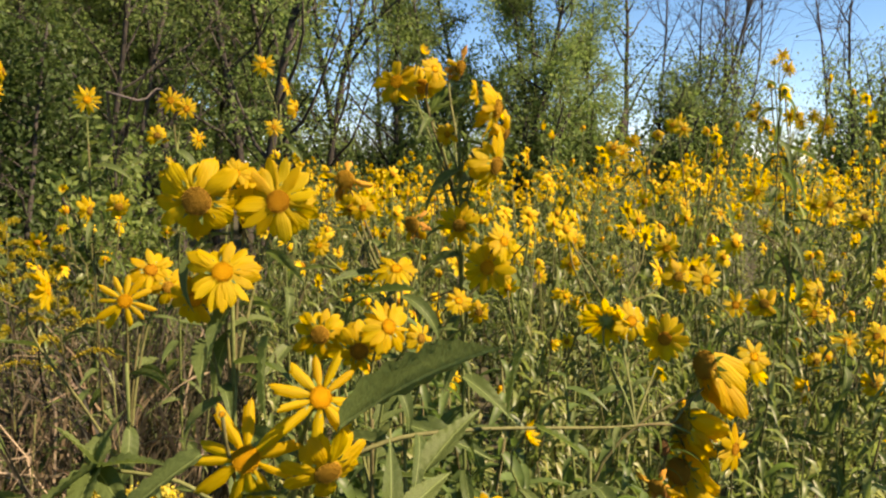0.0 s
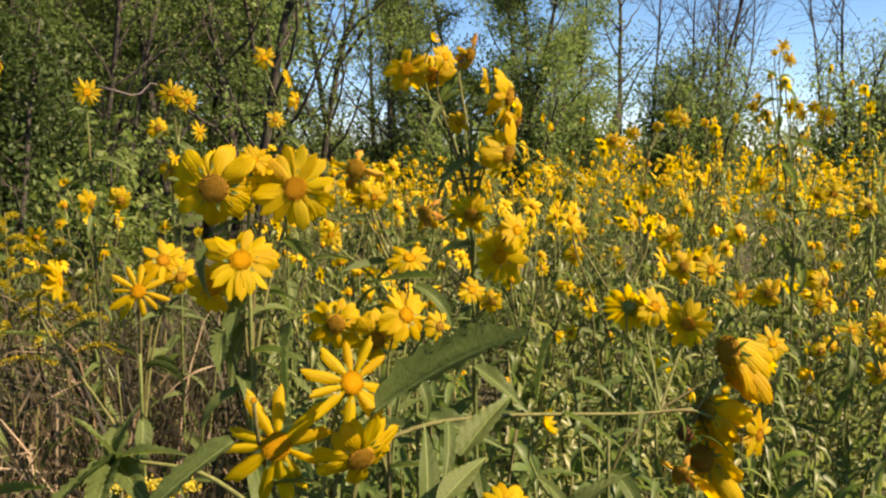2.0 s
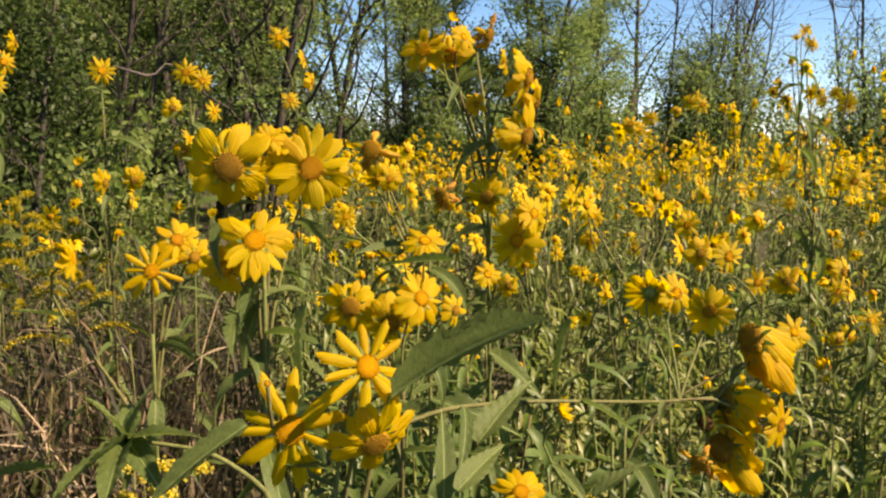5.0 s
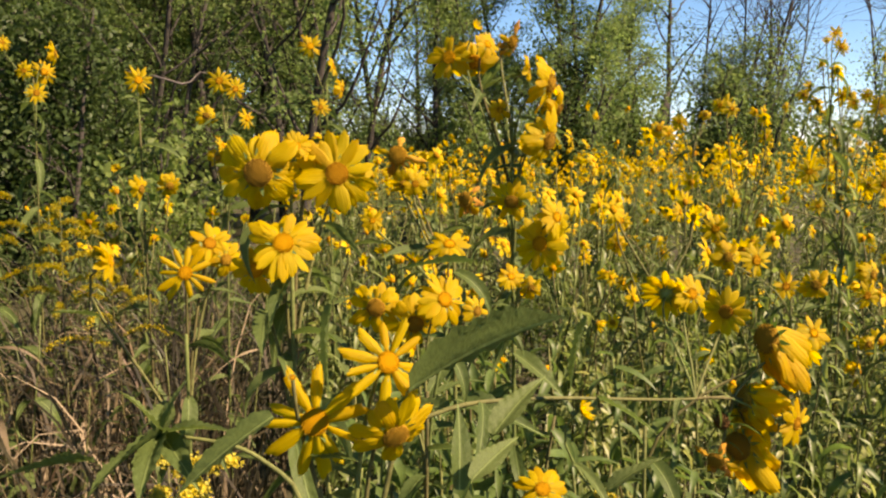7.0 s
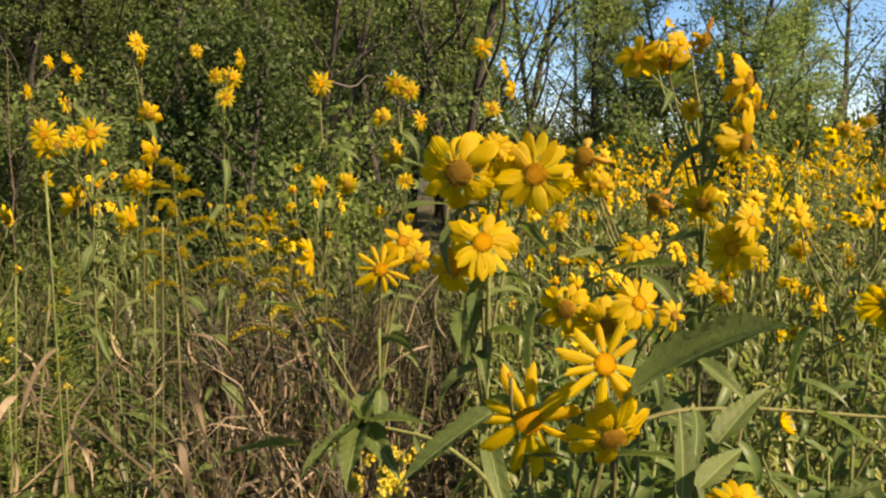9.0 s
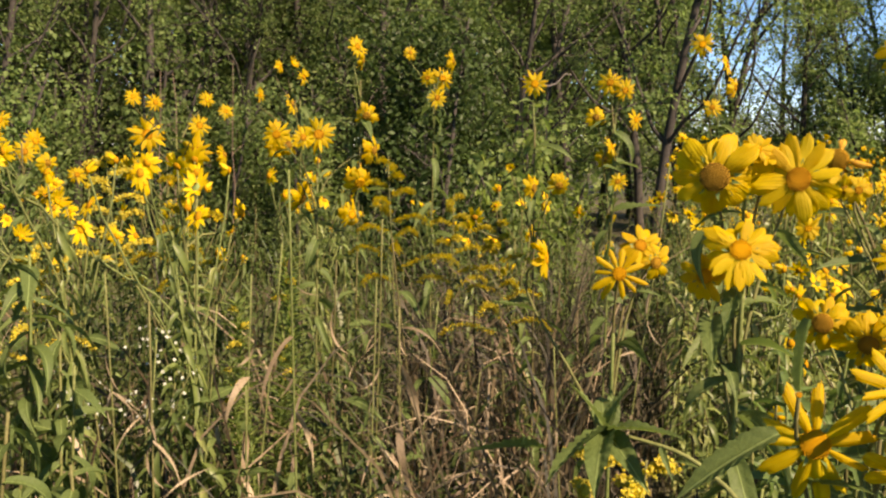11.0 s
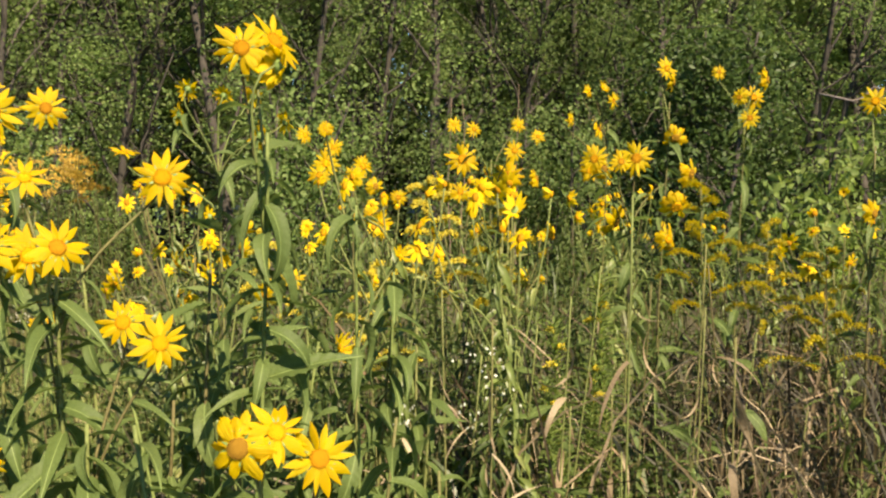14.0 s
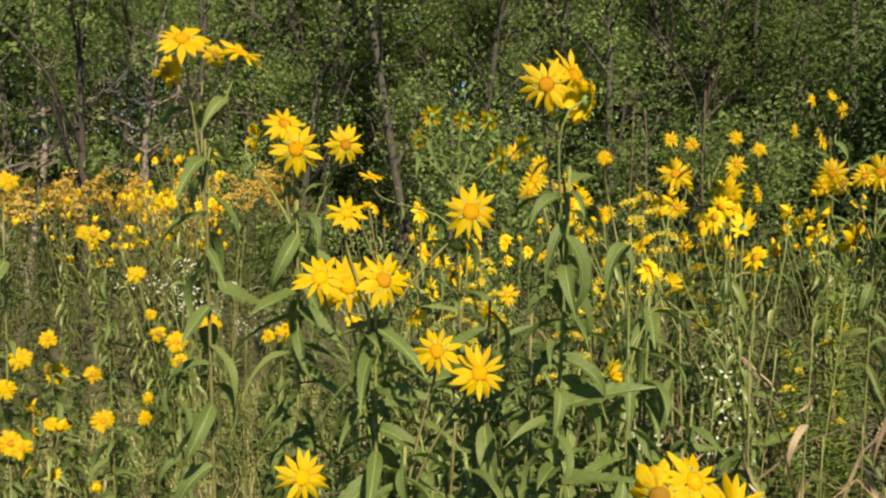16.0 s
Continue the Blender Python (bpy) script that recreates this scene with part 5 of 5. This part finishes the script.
def tree_template(rng, height, radius, first, limbs, twigs, leaves, leaf_size, mat, up=0.5, stems=1, low=0.0, bark=None, sigma=0.28, leaf_top=1.0, spread=0.15, leaf_from=0.0, clumps=0):
    """Trunk mesh and crown mesh. first: share of the height at which limbs begin; low: share of leaves near the foot; leaf_top: leaves grow below this share."""
    wood, anchors = [], []
    for s in range(stems):
        lean = Vector((rng.gauss(0, 0.1 + spread * (stems > 1)), rng.gauss(0, 0.1 + spread * (stems > 1)), 1)).normalized()
        start = Vector((rng.gauss(0, 0.12) * (stems > 1), rng.gauss(0, 0.12) * (stems > 1), -0.1))
        hh = height * rng.uniform(0.75, 1.0)
        rr = radius * rng.uniform(0.7, 1.0)
        trunk = wander(rng, start, lean, hh, 14, 0.05, 0.03)
        wood.append((trunk, [rr * (1.25 if i == 0 else 1) * (1 - 0.85 * i / 14) + 0.006 for i in range(15)], 7))
        for k in range(limbs):
            f = first + (1 - first) * (k + rng.random()) / limbs
            p = trunk[min(14, int(f * 14))]
            a = rng.uniform(0, 6.28)
            L = hh * rng.uniform(0.16, 0.34) * (1.15 - 0.6 * f)
            limb = wander(rng, p, Vector((math.cos(a), math.sin(a), up + rng.uniform(-0.2, 0.4))), L, 6, 0.16, 0.06)
            lr = rr * (1 - 0.8 * f) * 0.45 + 0.004
            wood.append((limb, [lr * (1 - 0.8 * i / 6) + 0.002 for i in range(7)], 5))
            for j in range(twigs):
                q = limb[rng.randrange(1, 7)]
                d = Vector((rng.gauss(0, 1), rng.gauss(0, 1), rng.gauss(0.35, 0.6))).normalized()
                tw = wander(rng, q, d, L * rng.uniform(0.25, 0.55), 4, 0.2, 0.04)
                wood.append((tw, [lr * 0.35 * (1 - 0.75 * i / 4) + 0.0015 for i in range(5)], 3))
                if height * leaf_from < q.z < height * leaf_top:
                    anchors += tw[1:]
            anchors += [q for q in limb[2:] if height * leaf_from < q.z < height * leaf_top]
        if low:
            for i in range(int(40 * low)):
                a = rng.uniform(0, 6.28)
                anchors.append(Vector((rng.uniform(0.1, 0.9) * math.cos(a), rng.uniform(0.1, 0.9) * math.sin(a), rng.uniform(0.3, height * 0.3))))
    v, f, i = join([(*tube(p, r, n), 0) for p, r, n in wood])
    trunk_me = mesh_of("trunk", v, f, [bark or M_BARK])
    crown_me = leaf_cloud("crown", anchors, leaves, sigma, leaf_size, mat, rng, clumps=clumps) if leaves else None
    return trunk_me, crown_me


def plant_tree(tem, x, y, turn, size, name, label, category, group=""):
    root = thing(name, x, y, 0, label, category, group)
    root.matrix_basis = Matrix.Translation((x, y, 0)) @ Matrix.Rotation(turn, 4, "Z") @ Matrix.Diagonal((size, size, size, 1))
    part("trunk", tem[0], root)
    if tem[1]:
        part("crown", tem[1], root)
    return root


def build_trees():
    rng = random.Random(31)
    leafy = [tree_template(rng, 9.0, 0.085, 0.1, 26, 4, 24000, 0.047, M_TREELEAF, 0.5, 1, 0.2, sigma=0.17, clumps=165) for _ in range(4)]
    grove = [tree_template(rng, 8.0, 0.07, 0.1, 26, 5, 13000, 0.065, M_TREELEAF, 0.7, 1, 0.4, sigma=0.15, clumps=190) for _ in range(3)]
    deep = [tree_template(rng, 9.5, 0.1, 0.05, 18, 2, 6500, 0.13, M_TREELEAF, 0.5, 1, 0.6, sigma=0.34) for _ in range(3)]
    canopy = [tree_template(rng, 10.0, 0.09, 0.3, 18, 3, 6000, 0.15, M_TREELEAF, 0.5, 1, 0.0, sigma=0.4, leaf_from=0.36) for _ in range(3)]
    thin = [tree_template(rng, 8.0, 0.06, 0.2, 16, 4, 2400, 0.065, M_TREELEAF, 0.9, 1, 0.0, sigma=0.14, clumps=60) for _ in range(3)]
    bare = [tree_template(rng, 8.0, 0.034, 0.08, 18, 12, 3800, 0.06, M_TREELEAF, 1.5, 4, 0.6, sigma=0.17, leaf_top=0.46, spread=0.1) for _ in range(3)]
    shrub = [tree_template(rng, 3.3, 0.035, 0.06, 15, 4, 6500, 0.07, M_BUSHLEAF, 0.6, 3, 0.5, sigma=0.16, clumps=260) for _ in range(3)]
    brush = [tree_template(rng, 2.4, 0.03, 0.08, 9, 3, 3200, 0.065, M_TREELEAF, 0.9, 3, 0.5, sigma=0.16) for _ in range(2)]
    old = [tree_template(rng, 9.5, 0.17, 0.22, 14, 6, 5000, 0.07, M_TREELEAF, 0.9, 1, 0.0, sigma=0.2, clumps=90) for _ in range(2)]
    wood_label = "slender woodland tree with grey bark and small green leaves"
    # woods on the side away from the field, several rows deep
    for az0, az1, r, gap, kinds in ((27, 63, 12.0, 1.25, leafy), (63, 100, 13.0, 1.5, leafy), (14, 104, 14.7, 1.6, leafy), (13, 106, 17.0, 1.7, canopy), (13, 106, 19.5, 1.7, canopy), (13, 108, 22.0, 1.7, deep), (12.5, 110, 25.0, 1.4, deep), (12.5, 110, 28.0, 1.5, deep), (12, 36, 31.0, 1.9, deep)):
        for x, y in sow(rng, az0, az1, r, r + gap * 0.8, gap):
            if abs(math.degrees(math.atan2(-x, y)) - 67.0) < 2.1:
                continue        # a gap in the woods with sky behind
            plant_tree(rng.choice(kinds), x, y, rng.uniform(0, 6.28), rng.uniform(0.85, 1.2), "woodland_tree", wood_label, "tree", "trees of the woodland edge")
    for x, y in sow(rng, 10, 98, 11.0, 12.0, 1.1, 0.8):
        plant_tree(rng.choice(thin), x, y, rng.uniform(0, 6.28), rng.uniform(0.8, 1.1), "slender_tree", "thin dark-barked tree with sparse leaves", "tree", "slender trees")
    for az, r, k in ((48.0, 13.4, 0), (33.0, 13.2, 0), (63.0, 13.4, 1)):
        x, y = polar(az, r)
        plant_tree(old[k], x, y, rng.uniform(0, 6.28), 1.0, "old_tree", "thick dark-trunked tree with spreading limbs", "tree", "old trees of the woodland edge")
    for x, y in sow(rng, 30, 64, 9.6, 10.6, 0.95, 0.75) + sow(rng, 64, 98, 12.0, 12.8, 1.1, 0.7):
        plant_tree(rng.choice(brush), x, y, rng.uniform(0, 6.28), rng.uniform(0.7, 1.1), "brush", "small-leaved green brush at the woodland edge", "shrub", "brush of the woodland edge")
    # the dark broad-leaved bush
    for az, r, s in ((26.8, 9.2, 1.0), (29.0, 9.8, 1.05), (24.8, 10.4, 0.95)):
        x, y = polar(az, r)
        plant_tree(rng.choice(shrub), x, y, rng.uniform(0, 6.28), s, "broadleaf_bush", "dark green broad-leaved bush beside the woodland", "shrub", "broad-leaved bushes")
    sapling = tree_template(rng, 2.0, 0.016, 0.1, 16, 3, 1500, 0.075, M_SAPLING, 0.8, 2, 0.2, sigma=0.09, spread=0.04)
    for az, r, s in ((21.6, 6.2, 0.96), (20.0, 6.6, 0.9)):
        x, y = polar(az, r)
        plant_tree(sapling, x, y, rng.uniform(0, 6.28), s, "sapling", "leafy light green sapling before the dark woods", "shrub", "saplings")
    # open row with sky between
    for az, r, s, k in ((6.2, 15.0, 1.0, 1), (8.2, 13.5, 1.0, 0), (4.4, 16.5, 0.9, 2), (3.4, 14.6, 0.9, 1), (9.6, 14.2, 1.0, 2), (12.6, 13.4, 1.2, 0), (16.8, 13.4, 1.25, 1), (-11.7, 16.5, 1.0, 2)):
        x, y = polar(az, r)
        plant_tree(thin[k], x, y, rng.uniform(0, 6.28), s, "slender_tree", "thin dark-barked tree with sparse leaves against the sky", "tree", "slender trees")
    for az, r, s in ((10.8, 14.0, 0.95), (9.8, 17.5, 0.9), (2.6, 16.2, 0.75), (0.8, 15.2, 0.8), (-1.0, 14.2, 0.8), (-2.6, 15.0, 0.9), (-4.2, 14.2, 0.85), (-5.8, 14.8, 0.9), (-7.4, 14.3, 0.8), (-9.0, 15.0, 0.75), (-10.3, 15.4, 0.55), (-15.2, 16.2, 0.52), (-16.2, 15.8, 0.44), (-14.4, 15.8, 0.4), (-26.6, 16.6, 0.4), (-28.4, 16.8, 0.42)):
        x, y = polar(az, r)
        plant_tree(rng.choice(grove), x, y, rng.uniform(0, 6.28), s, "woodland_tree", wood_label, "tree", "trees of the woodland edge")
    for az, r, s, k in ((65.6, 17.0, 1.0, 1), (67.2, 19.0, 1.1, 2), (66.4, 22.0, 1.1, 0), (-15.4, 16.0, 1.0, 0), (-17.6, 18.0, 0.9, 1), (-25.2, 17.0, 0.95, 1)):
        x, y = polar(az, r)
        plant_tree(bare[k], x, y, rng.uniform(0, 6.28), s, "bare_tree", "half-bare many-stemmed tree with leaves near its foot", "tree", "half-bare trees")
    for az, r, s in ((8.8, 19.0, 0.95), (7.2, 20.0, 0.9), (5.8, 20.5, 1.0), (4.4, 19.0, 0.95), (3.2, 17.0, 0.95), (1.4, 13.6, 0.85), (-0.6, 13.4, 0.9), (-2.4, 13.2, 1.05), (-4.6, 13.4, 1.1), (-6.4, 13.6, 1.15), (-8.2, 13.8, 1.1), (-9.8, 14.2, 0.9), (-14.4, 15.6, 1.1), (-15.6, 15.4, 1.35), (-16.9, 15.8, 1.15), (-25.4, 16.6, 1.0), (-26.8, 16.4, 1.3), (-28.2, 16.8, 1.2), (-12.2, 15.8, 0.5)):
        x, y = polar(az, r)
        plant_tree(rng.choice(brush), x, y, rng.uniform(0, 6.28), s, "brush", "small-leaved green brush round the half-bare trees", "shrub", "brush of the woodland edge")
    for x, y in sow(rng, -33, 3.5, 24.0, 30.0, 2.2, 0.8) + sow(rng, 3.5, 10, 33.0, 36.0, 2.0, 0.9):
        plant_tree(rng.choice(brush), x, y, rng.uniform(0, 6.28), rng.uniform(0.8, 1.3), "brush", "green brush along the far side of the meadow", "shrub", "brush beyond the meadow")
    for az, r in ((36.2, 16.0), (37.6, 20.0), (38.6, 15.8), (35.0, 19.5)):
        x, y = polar(az, r)
        plant_tree(rng.choice(deep), x, y, rng.uniform(0, 6.28), 1.1, "woodland_tree", wood_label, "tree", "trees of the woodland edge")
    dead = tree_template(rng, 4.6, 0.07, 0.15, 16, 7, 0, 0.07, M_TREELEAF, 0.15, 2, bark=M_DEADWOOD)
    for az, r, turn in ((74.5, 12.2, 0.5), (81.0, 12.0, 2.6)):
        x, y = polar(az, r)
        plant_tree(dead, x, y, turn, 1.0, "dead_tree", "leafless bleached grey dead tree with tangled branches", "dead tree", "dead trees at the woodland edge")
    # pale dead twigs that reach out of the broad-leaved bush
    x, y = polar(20.5, 9.0)
    twigs = thing("dead_bough", x, y, 0, "pale leafless bent bough rising beside the bush", "dead branch")
    for pts in ([(20.5, 9.0, -0.05), (20.8, 8.3, 1.2), (21.2, 7.3, 2.05), (19.4, 7.2, 1.98), (18.9, 7.2, 2.0), (18.3, 7.2, 2.08), (17.9, 7.2, 2.07)],):
        line = [Vector((*polar(az, r), z)) - Vector((x, y, 0)) for az, r, z in pts]
        part("twig", mesh_of("twig", *tube(line, [0.016 - 0.002 * i for i in range(len(line))], 5), [M_DEADWOOD]), twigs)
    # broken trunk leaning over the flowers
    x, y = polar(-10.6, 15.0)
    snag = thing("dead_snag", x, y, 0, "leaning broken dead tree trunk, dark and leafless", "dead tree")
    path = [Vector((0.0, 0, -0.1)), Vector((0.05, 0, 0.8)), Vector((0.16, 0, 1.5)), Vector((0.3, 0, 2.1)), Vector((0.36, 0, 2.4))]
    part("trunk", mesh_of("trunk", *tube(path, [0.12, 0.11, 0.1, 0.085, 0.03], 7), [M_BARK]), snag)
    # low far hedge along the horizon
    tem = [([(0, 0, 0), (0.3, 0, 0.5), (0, 0.2, 1.0), (-0.3, 0, 0.5)], [(0, 1, 2), (0, 2, 3)], [0, 0])]
    poses = []
    for k in range(9000):
        az, r = rng.uniform(-60, 15), rng.uniform(60, 75)
        x, y = polar(az, r)
        z = abs(rng.gauss(0, 1.0)) * (1 + 0.5 * math.sin(az * 0.9) + 0.4 * math.sin(az * 0.37))
        poses.append((0, Matrix.Translation((x, y, z)) @ Matrix.Rotation(rng.uniform(0, 6.28), 4, "Z") @ Matrix.Rotation(rng.uniform(-1.5, 1.5), 4, "X") @ Matrix.Diagonal((0.6, 0.6, 0.6, 1))))
    tagged(new("far_hedge", scatter_mesh("far_hedge", tem, poses, [M_TREELEAF])), "far green hedge along the horizon", "hedge", kind="stuff")


build_trees()
